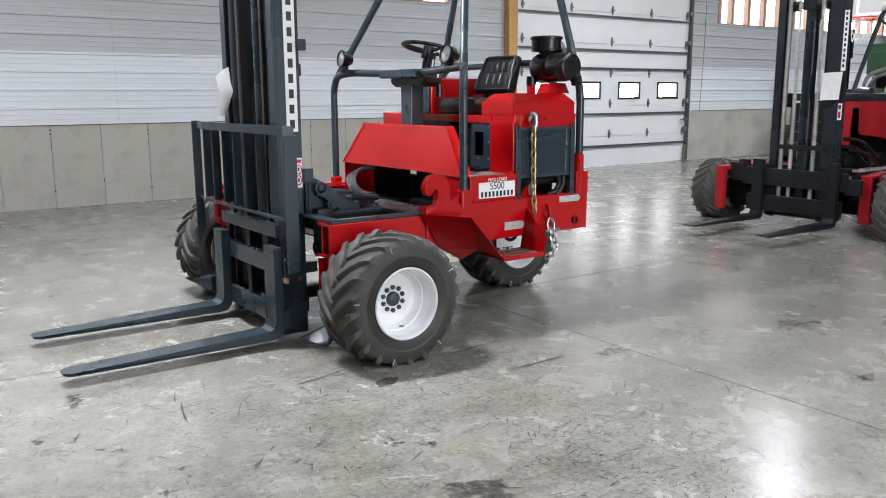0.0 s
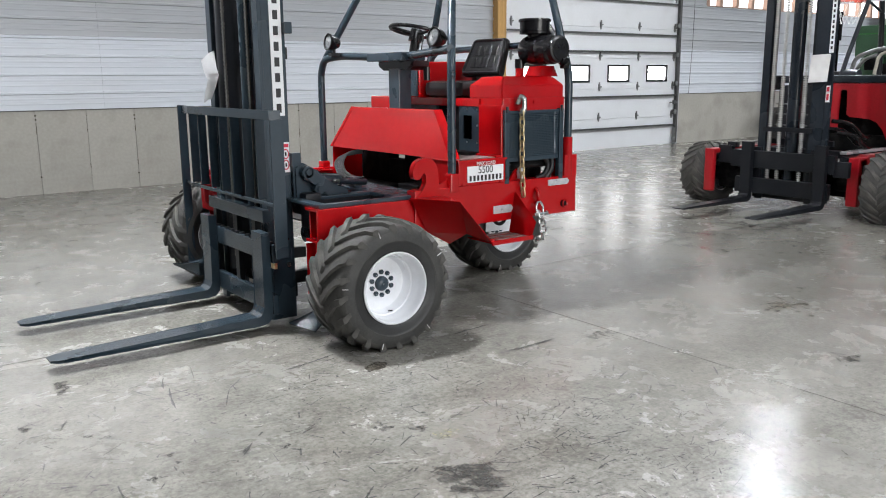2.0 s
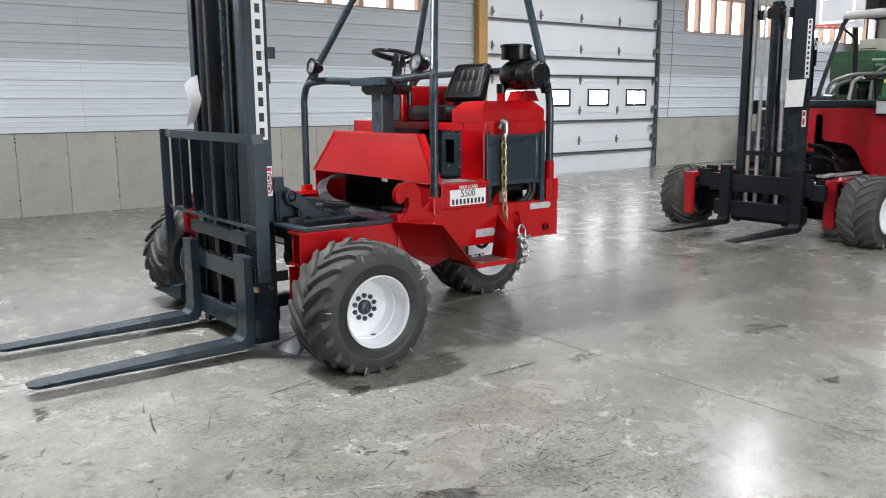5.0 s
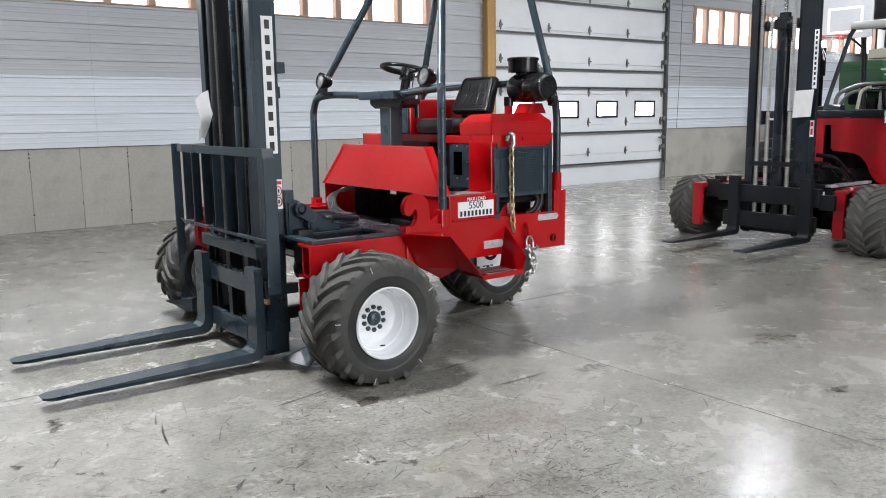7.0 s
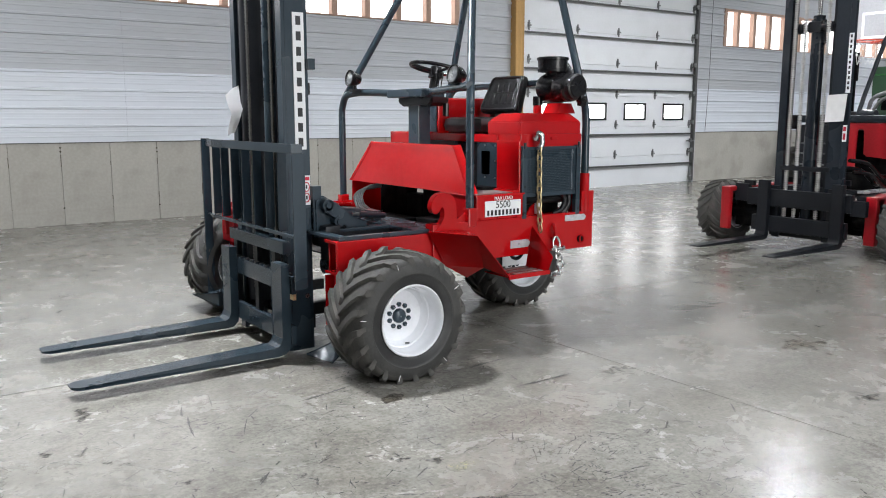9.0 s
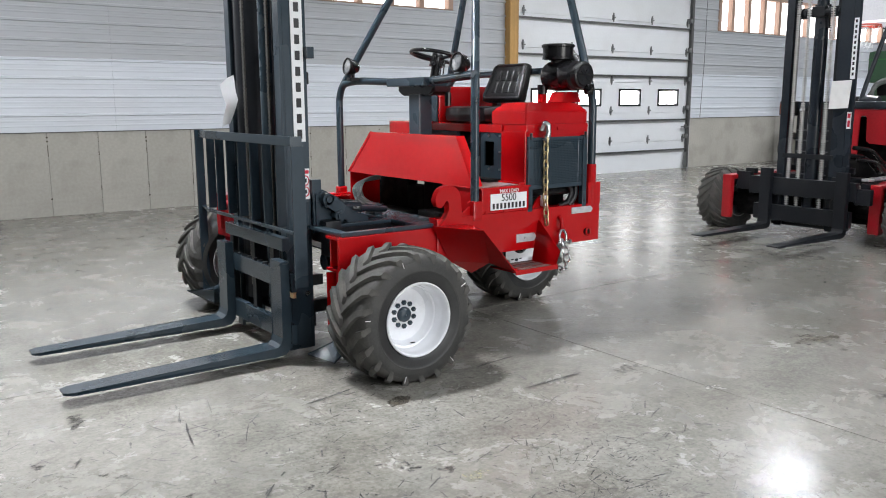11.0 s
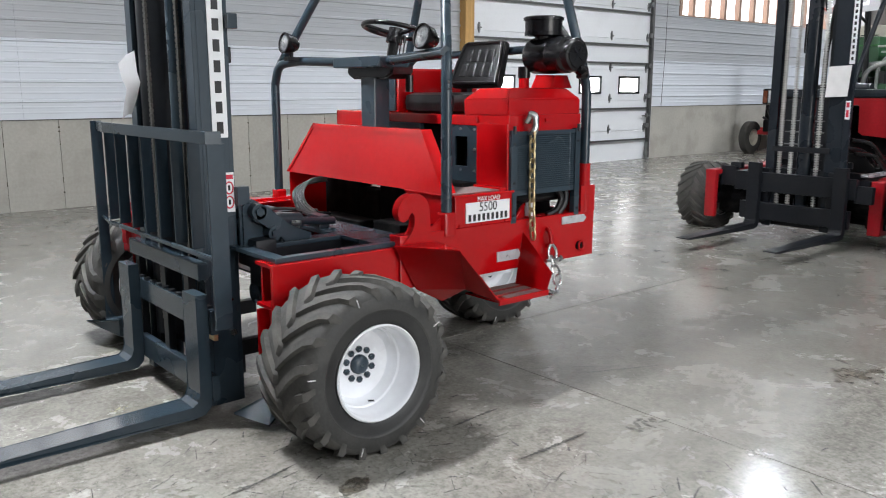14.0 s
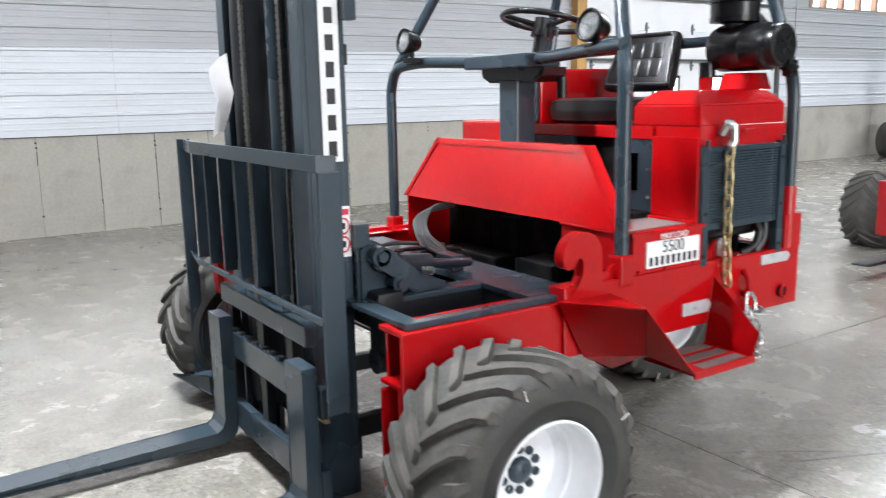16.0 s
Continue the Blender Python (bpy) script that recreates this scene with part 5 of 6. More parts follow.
for P, Q in zip(V, V[1:]):
    for j in range(2):
        b.faces.new((P[j], P[j + 1], Q[j + 1], Q[j]))
bmesh.ops.solidify(b, geom=b.faces[:], thickness=0.0015)
thing("paper_sheet", b, PAPER, "creased white paper sheet taped to the mast", "paper", smooth=True)

# ---- the second forklift ----
t2 = base("truck_mounted_forklift", 9.8, 3.65, 0, "worn red truck-mounted forklift with dark mast and bright lift chains", "forklift", group="forklifts", site=SITE_2)
T2C = 3.65
wheel(t2, 9.03, 2.48, face=-1)
wheel(t2, 9.12, 4.72, face=1, k=0.97)
wheel(t2, 11.0, T2C, face=-1, dressed=False)
MT2 = 3.1
for y0, y1 in ((3.218, 3.36), (3.865, 3.955)):
    part("outer_mast_rail", channel(bmesh.new(), y0, y1, 8.90, 9.03, 0.12, MT2, -1 if y0 < T2C else 1), SLATE_DARK, t2)
part("mast_strip", boxes(((8.90, 3.156, 0.3), (8.94, 3.216, 2.66)), bevel=0.006), SLATE_DARK, t2, "narrow slate strip welded beside the mast channel")
part("inner_mast_rail", boxes(((8.92, 3.362, 0.2), (9.04, 3.4, MT2)), bevel=0.003), SLATE_OLD_SHADED, t2)
b = bmesh.new()
for z0, z1, r in ((0.3, 2.40, 0.068), (2.40, 2.47, 0.078), (2.47, 2.515, 0.06)):
    rod(b, (8.99, 3.605, z0), (8.99, 3.605, z1), r, 24)
part("lift_cylinder", b, SLATE_DARK, t2, "", True)
part("piston_rod", rod(bmesh.new(), (8.99, 3.605, 2.515), (8.99, 3.605, MT2), 0.024, 16), CHROME, t2, "bright piston rod", True)
for lo, hi in (((8.91, 3.402, 2.73), (9.04, 3.862, 2.83)), ((8.94, 3.17, 0.13), (9.04, 4.01, 0.25)), ((9.05, 3.17, 0.73), (9.09, 4.01, 0.79))):
    part("mast_crossbar", boxes((lo, hi), bevel=0.004), SLATE_OLD_SHADED, t2)
for z in (0.94, 1.06, 1.17):
    part("hose_guide", rod(bmesh.new(), (9.06, 3.4, z), (9.06, 3.86, z), 0.006, 8), ZINC, t2)
b = bmesh.new()
rod(b, (8.93, 3.38, 2.39), (8.93, 3.84, 2.39), 0.03, 16)
for y in (3.41, 3.47, 3.74, 3.79):
    rod(b, (8.93, y - 0.012, 2.385), (8.93, y + 0.012, 2.385), 0.055, 20)
box(b, (8.9, 3.53, 2.34), (8.95, 3.68, 2.45), 0.01)
part("chain_pulley", b, SLATE_OLD_SHADED, t2)
part("drop_hose", pipe(bmesh.new(), [(8.93, 3.52, 2.45), (8.9, 3.49, 2.41), (8.92, 3.485, 2.3), (8.98, 3.5, 2.2)], 0.012, 8, 0.05), BLACK, t2, "", True)
part("chain_guard", boxes(((8.852, 3.3, 0.875), (8.864, 3.87, 0.925)), bevel=0.003), SLATE_OLD_SHADED, t2)
for y in (3.80, 3.685, 3.427):
    b = bmesh.new()
    for i in range(int((MT2 - 0.32) / 0.0235)):
        z = 0.32 + 0.0235 * i
        box(b, (8.868, y - 0.02, z), (8.886, y + 0.02, z + 0.0135)), box(b, (8.876, y - 0.007, z + 0.0135), (8.882, y + 0.007, z + 0.0235))
    part("leaf_chain", b, PALE_CHAIN, t2, "pale dry leaf chain")
# carriage and forks
for lo, hi in (((8.80, 3.0, 0.47), (8.86, 4.22, 0.66)), ((8.80, 3.05, 0.19), (8.86, 4.15, 0.36)), ((8.86, 3.2, 0.34), (8.9, 3.3, 0.7)), ((8.86, 3.88, 0.34), (8.9, 3.98, 0.7))):
    part("carriage_bar", boxes((lo, hi), bevel=0.005), SLATE_OLD_SHADED, t2)
for lo, hi in (((8.82, 4.22, 0.5), (8.88, 4.40, 0.70)), ((8.82, 2.86, 0.44), (8.88, 3.02, 0.60)), ((8.84, 4.18, 0.68), (8.9, 4.3, 0.74))):
    part("carriage_ear", boxes((lo, hi), bevel=0.005), SLATE_OLD_SHADED, t2)
for y0 in (3.07, 3.93):
    b = bmesh.new()
    prism(b, [(7.58, 0.118), (7.62, 0.11), (8.72, 0.095), (8.78, 0.105), (8.81, 0.145), (8.81, 0.76), (8.75, 0.76), (8.75, 0.185), (8.74, 0.16), (8.72, 0.145), (7.62, 0.13), (7.58, 0.128)], "y", y0, y0 + 0.125, 0.003)
    part("fork", b, SLATE_OLD_SHADED, t2, "dark steel fork with rubbed top")
# label strip, hanging tag, decal
ns = part("name_plate", boxes(((8.893, 3.16, 1.70), (8.898, 3.208, 2.30))), LABEL, t2, "white upright name plate")
for i in range(11):
    z = 2.27 - i * 0.052
    part("lettering_bar", boxes(((8.8915, 3.174, z - 0.016), (8.8929, 3.194, z + 0.014))), INK, ns)
b = bmesh.new()
slab(b, [SITE_2 @ Vector(p) for p in ((8.862, 3.165, 1.69), (8.862, 3.375, 1.68), (8.85, 3.385, 1.40), (8.85, 3.18, 1.41))], 0.003)
thing("hanging_tag", b, PAPER_OLD, "white paper sheet taped to the mast", "paper")
d2 = part("warning_decal", boxes(((8.893, 3.162, 1.20), (8.898, 3.206, 1.37))), LABEL, t2, "white and red decal")
for lo, hi in (((8.8915, 3.17, 1.31), (8.8929, 3.2, 1.355)), ((8.8915, 3.172, 1.22), (8.8929, 3.196, 1.285))):
    part("decal_mark", boxes((lo, hi)), INK_RED, d2)
# legs and frame
for s in (0, 1):
    def Y(y):
        return 2 * T2C - y if s else y
    a, c = (2.83, 2.95) if not s else (4.38, 4.5)
    b = boxes(((8.98 if not s else 8.70, a, 0.13 if not s else 0.17), (9.14 if not s else 8.76, c, 0.64)), bevel=0.015)
    if s:
        box(b, (8.70, a, 0.61), (9.2, c, 0.66), 0.008)
    prism(b, [(8.98, 0.6), (9.2, 0.66), (9.9, 0.66), (10.1, 0.62), (10.1, 0.5), (9.2, 0.5), (9.12, 0.45)], "y", a, c, 0.006)
    part("axle_leg", b, RED_OLD, t2)
    a, c = sorted((Y(2.6), Y(3.1)))
    b = bmesh.new()
    rod(b, (9.1, a, 0.345), (9.1, c, 0.345), 0.08, 16), box(b, (9.04, min(Y(2.76), Y(3.0)), 0.18), (9.4, max(Y(2.76), Y(3.0)), 0.56), 0.03)
    part("wheel_motor", b, CAVITY, t2)
    a, c = sorted((Y(2.72), Y(2.80)))
    part("long_rail", boxes(((9.9, a, 0.42), (11.1, c, 0.66)), bevel=0.01), RED_OLD, t2)
part("deck_frame", boxes(((9.0, 2.96, 0.56), (9.9, 3.06, 0.64)), ((9.0, 4.24, 0.56), (9.9, 4.34, 0.64)), ((9.6, 3.06, 0.56), (9.7, 4.24, 0.64)), ((9.1, 3.0, 0.46), (9.3, 4.3, 0.56)), bevel=0.006), SLATE_OLD_SHADED, t2)
part("transmission", boxes(((9.12, 3.0, 0.2), (9.6, 4.3, 0.52)), bevel=0.03), CAVITY, t2, "", True)
part("reach_slide", boxes(((9.0, 2.98, 0.662), (9.85, 3.06, 0.695)), bevel=0.01), mat("bright_slide_steel", (0.42, 0.42, 0.44), 0.3, 0.35, vary=0.12, bump=0.05), t2, "bright steel reach slide")
for i, (y, z) in enumerate(((3.1, 0.9), (3.16, 0.82), (3.05, 0.78))):
    b = bmesh.new()
    pipe(b, [(9.06, y + 0.1, z + 0.1), (9.25, y, z + 0.08), (9.5, y - 0.03, z - 0.1), (9.9, y + 0.1, z - 0.1)], 0.022, 8, 0.12)
    part("hose", b, BLACK, t2)
# body: front panel with its big cut-out, side panel, works
b = bmesh.new()
prism(b, [(2.74, 0.60), (2.74, 1.385), (3.80, 1.385), (3.80, 0.86), (3.68, 0.86), (3.68, 1.29), (3.665, 1.315), (3.60, 1.315), (3.585, 1.29), (3.58, 1.03), (3.54, 1.0), (3.30, 0.985), (3.22, 0.95), (3.15, 0.87), (3.09, 0.73), (3.03, 0.665), (2.90, 0.63)], "x", 10.05, 10.08, 0.004)
part("front_panel", b, RED_OLD, t2, "faded red front panel with a deep cut-out")
b = boxes(((10.05, 2.715, 0.42), (10.16, 2.74, 1.385)), ((10.16, 2.715, 1.28), (10.80, 2.74, 1.33)), ((10.62, 2.715, 0.42), (10.80, 2.74, 1.28)), ((10.16, 2.715, 0.86), (10.62, 2.74, 0.98)), ((10.16, 2.715, 0.42), (10.62, 2.74, 0.66)), ((10.0, 2.70, 0.40), (10.8, 2.715, 0.46)), bevel=0.004)
part("side_panel", b, RED, t2, "red side panel with square openings")
part("recess_panel", boxes(((10.162, 2.775, 0.66), (10.618, 2.79, 1.1)), bevel=0.003), RED_OLD, t2, "dull red recessed panel")
# vent openings drawn as near-black squares for the shade in them
for x in (10.4, 10.5):
    part("vent_hole", boxes(((x, 2.769, 0.7), (x + 0.07, 2.774, 0.78))), CAVITY, t2)
part("side_label", boxes(((10.10, 2.7125, 0.885), (10.36, 2.7145, 0.93))), LABEL, t2, "small white label")
part("engine_block", boxes(((10.2, 2.81, 0.6), (10.8, 4.4, 1.3)), ((10.09, 2.9, 0.6), (10.2, 4.4, 0.8)), bevel=0.02), CAVITY, t2)
part("far_panel", boxes(((10.05, 3.81, 0.6), (10.08, 4.44, 1.36)), ((10.05, 4.42, 0.42), (10.8, 4.445, 1.36)), bevel=0.004), SLATE_OLD_SHADED, t2)
part("cowl", box(bmesh.new(), (10.03, 2.86, 1.387), (10.42, 4.5, 1.475), 0.03), SLATE_DARK, t2, "dark slate cowl", True)
b = bmesh.new()
rod(b, (10.2, 3.55, 1.46), (10.2, 3.72, 1.47), 0.075, 16)
part("cowl_dome", b, SLATE_DARK, t2, "", True)
DULL_AMBER = mat("dull_amber", (0.16, 0.04, 0.015), 0.3, vary=0.2)
for y, k in ((2.86, 1), (4.54, -1)):
    b = box(bmesh.new(), (9.98, y - 0.11, 1.305), (10.08, y + 0.11, 1.48), 0.018)
    hl = part("headlight", b, BLACK, t2, "square black headlight")

    def across(a, c, x0, x1, z0, z1):
        lo, hi = sorted((y + k * a, y + k * c))
        return (x0, lo, z0), (x1, hi, z1)
    part("lens", boxes(across(-0.03, 0.085, 9.972, 9.981, 1.325, 1.46), bevel=0.003), REFLECT, hl, "square ribbed lens")
    part("indicator", boxes(across(-0.095, -0.045, 9.972, 9.981, 1.325, 1.46), bevel=0.003), DULL_AMBER, hl, "dull amber indicator")
    part("bezel", boxes(across(-0.034, 0.09, 9.966, 9.9715, 1.32, 1.326), across(-0.034, 0.09, 9.966, 9.9715, 1.459, 1.465), across(-0.034, -0.028, 9.966, 9.9715, 1.327, 1.458), across(0.084, 0.09, 9.966, 9.9715, 1.327, 1.458)), CHROME, hl, "thin bright bezel")
b = bmesh.new()
pipe(b, [(10.15, 3.74, 1.45), (10.2, 3.70, 1.7), (10.32, 3.56, 2.36), (10.34, 3.5, 2.44)], 0.026, 12, 0.05)
part("cage_post", b, SLATE_DARK, t2, "", True)
b = bmesh.new()
pipe(b, [(10.2, 2.79, 1.38), (10.25, 2.76, 1.8), (10.34, 2.68, 2.44)], 0.022, 12, 0.05)
part("cage_post", b, SLATE_DARK, t2, "", True)
for y in (2.8, 4.5):
    part("cage_post", pipe(bmesh.new(), [(11.1, y, 1.3), (11.1, y, 1.9), (11.05, y - 0.1, 2.44)], 0.03, 12, 0.05), BLACK, t2, "", True)
b = bmesh.new()
rod(b, (10.34, 2.62, 2.44), (10.34, 3.56, 2.44), 0.05, 16)
part("roof_tube", b, mat("aged_white_tube", (0.55, 0.55, 0.54), 0.5, vary=0.1), t2, "pale round roof tube", True)
for x in (10.6, 10.85, 11.05):
    part("roof_bar", rod(bmesh.new(), (x, 2.65, 2.45), (x, 3.55, 2.45), 0.02, 10), SLATE_OLD_SHADED, t2)
for y in (2.64, 3.54):
    part("roof_bar", rod(bmesh.new(), (10.34, y, 2.44), (11.05, y, 2.46), 0.025, 10), SLATE_OLD_SHADED, t2)
part("seat_cushion", box(bmesh.new(), (10.5, 2.85, 1.37), (10.95, 3.3, 1.46), 0.03), VINYL, t2, "", True)
part("seat_back", box(bmesh.new(), (10.92, 2.87, 1.45), (11.04, 3.28, 1.84), 0.04), VINYL, t2, "", True)
b = bmesh.new()
SW2 = pose(10.42, 3.2, 1.73, 0, -10, 0)
pipe(b, [SW2 @ Vector((0.15 * math.cos(a), 0.15 * math.sin(a), 0)) for a in [2 * math.pi * i / 32 for i in range(32)]], 0.011, 8, closed=True)
rod(b, SW2 @ Vector((0, 0, 0)), SW2 @ Vector((0.03, 0, -0.3)), 0.02, 10), rod(b, SW2 @ Vector((-0.15, 0, 0)), SW2 @ Vector((0.15, 0, 0)), 0.009, 8)
part("steering_wheel", b, BLACK, t2, "", True)
b = bmesh.new()
pipe(b, [(10.3, 3.7, 1.5), (10.3, 3.66, 1.68), (10.42, 3.46, 1.77), (10.6, 3.1, 1.78), (11.1, 2.8, 1.8)], 0.024, 12, 0.08)
part("grab_rail", b, ZINC, t2, "worn grey grab rail", True)
b = bmesh.new()
pipe(b, [(10.35, 3.45, 1.48), (10.36, 3.42, 1.7), (10.4, 3.32, 1.74)], 0.02, 8, 0.06)
part("column_hose", b, CREAM, t2, "pale hose", True)
hang = link_mesh(0.06, 0.038, 0.007, CAVITY)
for k in range(8):
    put("chain_link", hang, t2, pose(10.84, 2.68, 0.72 - k * 0.045, 0, 0, 90 * (k % 2)))

# ---- machines and things at the back of the hall ----
def plain_wheel(parent, x, y, r, w, tyre=RUBBER, hub=RED_OLD, lugs=0, name="wheel"):
    b = bmesh.new()
    lathe(b, [(r * 0.5, -w * 0.42), (r * 0.62, -w * 0.5), (r * 0.9, -w * 0.48), (r, -w * 0.36), (r, w * 0.36), (r * 0.9, w * 0.48), (r * 0.62, w * 0.5), (r * 0.5, w * 0.42)], 40)
    for i in range(lugs):
        a = 2 * math.pi * i / lugs
        for s in (-1, 1):
            m = Matrix.Rotation(a + (0.5 * s * math.pi / lugs), 4, "Y") @ Matrix.Translation((r, s * w * 0.2, 0))
            c = [b.verts.new(m @ Vector(p)) for p in ((-0.01, -w * 0.18, -0.03), (0.035, -w * 0.17, -0.025), (0.035, w * 0.17, -0.025), (-0.01, w * 0.18, -0.03), (-0.01, -w * 0.18, 0.03), (0.035, -w * 0.17, 0.025), (0.035, w * 0.17, 0.025), (-0.01, w * 0.18, 0.03))]
            for q in ((0, 1, 2, 3), (4, 7, 6, 5), (0, 4, 5, 1), (1, 5, 6, 2), (2, 6, 7, 3)):
                b.faces.new([c[j] for j in q])
    m = Matrix.Translation((x, y, r))
    hb2 = bmesh.new()
    lathe(hb2, [(0.005, -w * 0.3), (r * 0.2, -w * 0.3), (r * 0.25, -w * 0.15), (r * 0.42, -w * 0.12), (r * 0.5, -w * 0.42), (r * 0.53, -w * 0.44), (r * 0.53, w * 0.44), (0.005, w * 0.3)], 28)
    wh = put(name, mesh_of(name, hb2, hub, True), parent, m)
    put("tyre", mesh_of("tyre", b, tyre, True), wh, m)
    return wh


tr = base("small_tractor", 19.2, 8.9, 0, "small dark tractor with red axle parked by the wall", "tractor")
plain_wheel(tr, 18.35, 9.45, 0.35, 0.2, hub=CREAM)
plain_wheel(tr, 18.35, 8.2, 0.35, 0.2, hub=CREAM)
plain_wheel(tr, 20.2, 9.35, 0.6, 0.35, lugs=18)
plain_wheel(tr, 20.2, 8.1, 0.6, 0.35, lugs=18)
part("axle", boxes(((18.28, 8.3, 0.42), (18.42, 9.25, 0.52)), ((18.3, 8.9, 0.5), (18.5, 9.2, 0.58)), bevel=0.01), RED_OLD, tr)
part("hood", box(bmesh.new(), (18.35, 8.5, 0.7), (19.95, 9.15, 1.25), 0.06), CAVITY, tr, "", True)
b = bmesh.new()
rod(b, (19.85, 9.03, 1.15), (19.85, 9.03, 2.3), 0.06, 14), rod(b, (19.85, 9.03, 2.2), (19.85, 9.03, 2.85), 0.1, 16, 0.1)
part("exhaust", b, CAVITY, tr)
part("front_weight", box(bmesh.new(), (18.05, 8.6, 0.5), (18.3, 9.0, 0.75), 0.02), CAVITY, tr)
b = bmesh.new()
pipe(b, [(19.0, 9.25, 1.28), (18.85, 9.3, 1.3), (18.8, 9.35, 1.2), (18.85, 9.4, 1.12)], 0.03, 8)
part("mirror", b, BLACK, tr)
part("lever", pipe(bmesh.new(), [(18.18, 8.85, 0.7), (18.14, 8.9, 0.88), (18.12, 8.97, 1.04), (18.12, 8.92, 1.09)], 0.035, 10, 0.05), BLACK, tr, "", True)
part("lever", pipe(bmesh.new(), [(18.18, 8.92, 0.68), (18.13, 8.98, 0.76), (18.11, 9.04, 0.81)], 0.028, 10, 0.04), BLACK, tr, "", True)
part("oil_can", rod(bmesh.new(), (18.12, 8.79, 0.74), (18.12, 8.79, 0.88), 0.05, 16), CREAM, tr, "dull beige canister", True)
part("seat", box(bmesh.new(), (19.7, 8.55, 1.0), (20.2, 9.05, 1.5), 0.08), VINYL, tr, "", True)

bt = base("large_tractor", 18.6, 4.5, 0, "large dark tractor with lugged tyres and orange marker lamps", "tractor")
for y in (3.3, 4.72):
    plain_wheel(bt, 17.6, y, 0.6, 0.5, hub=CAVITY, lugs=20)
part("fender", boxes(((17.2, 4.2, 1.42), (18.1, 4.75, 1.5)), ((17.15, 4.2, 1.5), (17.25, 4.75, 1.95)), ((17.15, 4.2, 1.95), (18.2, 4.5, 2.02)), bevel=0.02), CAVITY, bt)
for z, y in ((1.62, 4.5), (2.1, 4.35)):
    part("marker_lamp", boxes(((17.06, y - 0.1, z - 0.05), (17.14, y + 0.1, z + 0.05)), bevel=0.02), AMBER, bt, "orange marker lamp")
part("body", boxes(((17.3, 2.9, 0.9), (20.2, 4.4, 1.4)), ((18.0, 3.0, 1.4), (19.8, 4.3, 2.9)), bevel=0.05), CAVITY, bt)
part("cab_glass", boxes(((17.97, 3.1, 1.55), (17.995, 4.2, 2.75))), GLASS, bt)
b = bmesh.new()
rod(b, (17.2, 4.45, 1.75), (17.12, 4.45, 1.75), 0.06, 14)
part("tail_lamp", b, LABEL, bt)

gm = base("green_machine", 17.8, 6.2, 0, "green farm machine with dark hoses and rails", "machine")
part("tank", box(bmesh.new(), (17.55, 5.88, 1.4), (18.25, 6.34, 2.37), 0.12), GREEN, gm, "bright green rounded tank", True)
part("cap", boxes(((17.56, 6.3, 2.16), (17.75, 6.56, 2.2)), ((17.58, 6.32, 2.06), (17.7, 6.5, 2.1)), bevel=0.015), CHROME, gm, "bright metal cap")
part("yellow_label", boxes(((17.535, 6.2, 1.72), (17.548, 6.27, 1.82))), mat("yellow_label", (0.7, 0.6, 0.05), 0.5), gm, "small yellow label")
part("arm", pipe(bmesh.new(), [(17.5, 6.5, 1.4), (17.47, 6.48, 1.75), (17.5, 6.36, 1.98), (17.6, 6.25, 2.05)], 0.03, 10, 0.12), ZINC, gm, "grey curved pipe", True)
part("frame", boxes(((17.5, 5.5, 0.5), (19.2, 7.0, 0.7)), ((17.6, 6.0, 0.7), (18.2, 6.6, 1.5)), ((17.6, 5.5, 0.0), (17.75, 5.65, 0.5)), ((17.6, 6.85, 0.0), (17.75, 7.0, 0.5)), ((19.0, 5.5, 0.0), (19.15, 5.65, 0.5)), ((19.0, 6.85, 0.0), (19.15, 7.0, 0.5)), bevel=0.02), GREEN_DARK, gm)
part("hopper", boxes(((17.75, 6.6, 1.75), (18.7, 7.5, 2.38)), ((17.8, 6.9, 1.3), (18.6, 7.4, 1.75)), bevel=0.07), GREEN_DARK, gm, "dark green rounded hopper", True)
part("rib", boxes(((17.735, 6.62, 2.2), (17.752, 7.48, 2.225)), ((17.735, 7.0, 1.78), (17.752, 7.02, 2.36)), bevel=0.003), GREEN, gm)
part("engine", boxes(((17.55, 6.62, 1.2), (17.74, 6.88, 1.62)), ((17.6, 7.02, 1.5), (17.74, 7.2, 1.74)), bevel=0.03), CAVITY, gm, "dark greasy engine")
b = bmesh.new()
pipe(b, [(17.45, 7.3, 1.45), (17.42, 7.1, 1.72), (17.42, 6.6, 1.86), (17.4, 6.3, 1.88)], 0.035, 10, 0.12)
part("rail", b, ZINC, gm, "grey bent rail", True)

rk = base("storage_rack", 20.0, 7.6, 0, "steel rack with a cream cabinet and loose dark gear", "rack")
for x in (19.5, 20.4):
    for y in (7.0, 8.0):
        part("upright", boxes(((x, y, 0), (x + 0.06, y + 0.06, 1.95))), SLATE_OLD_SHADED, rk)
for z in (1.3, 1.96):
    part("shelf", boxes(((19.48, 6.98, z), (20.5, 8.1, z + 0.06))), SLATE_OLD_SHADED, rk)
part("cabinet", boxes(((19.62, 7.4, 2.022), (20.3, 7.84, 2.72)), bevel=0.02), CREAM, rk, "cream-coloured cabinet")
part("cabinet_vent", boxes(((19.612, 7.45, 2.12), (19.621, 7.6, 2.24)), ((19.612, 7.66, 2.12), (19.621, 7.78, 2.24)), ((19.612, 7.44, 2.5), (19.621, 7.8, 2.52))), CAVITY, rk)

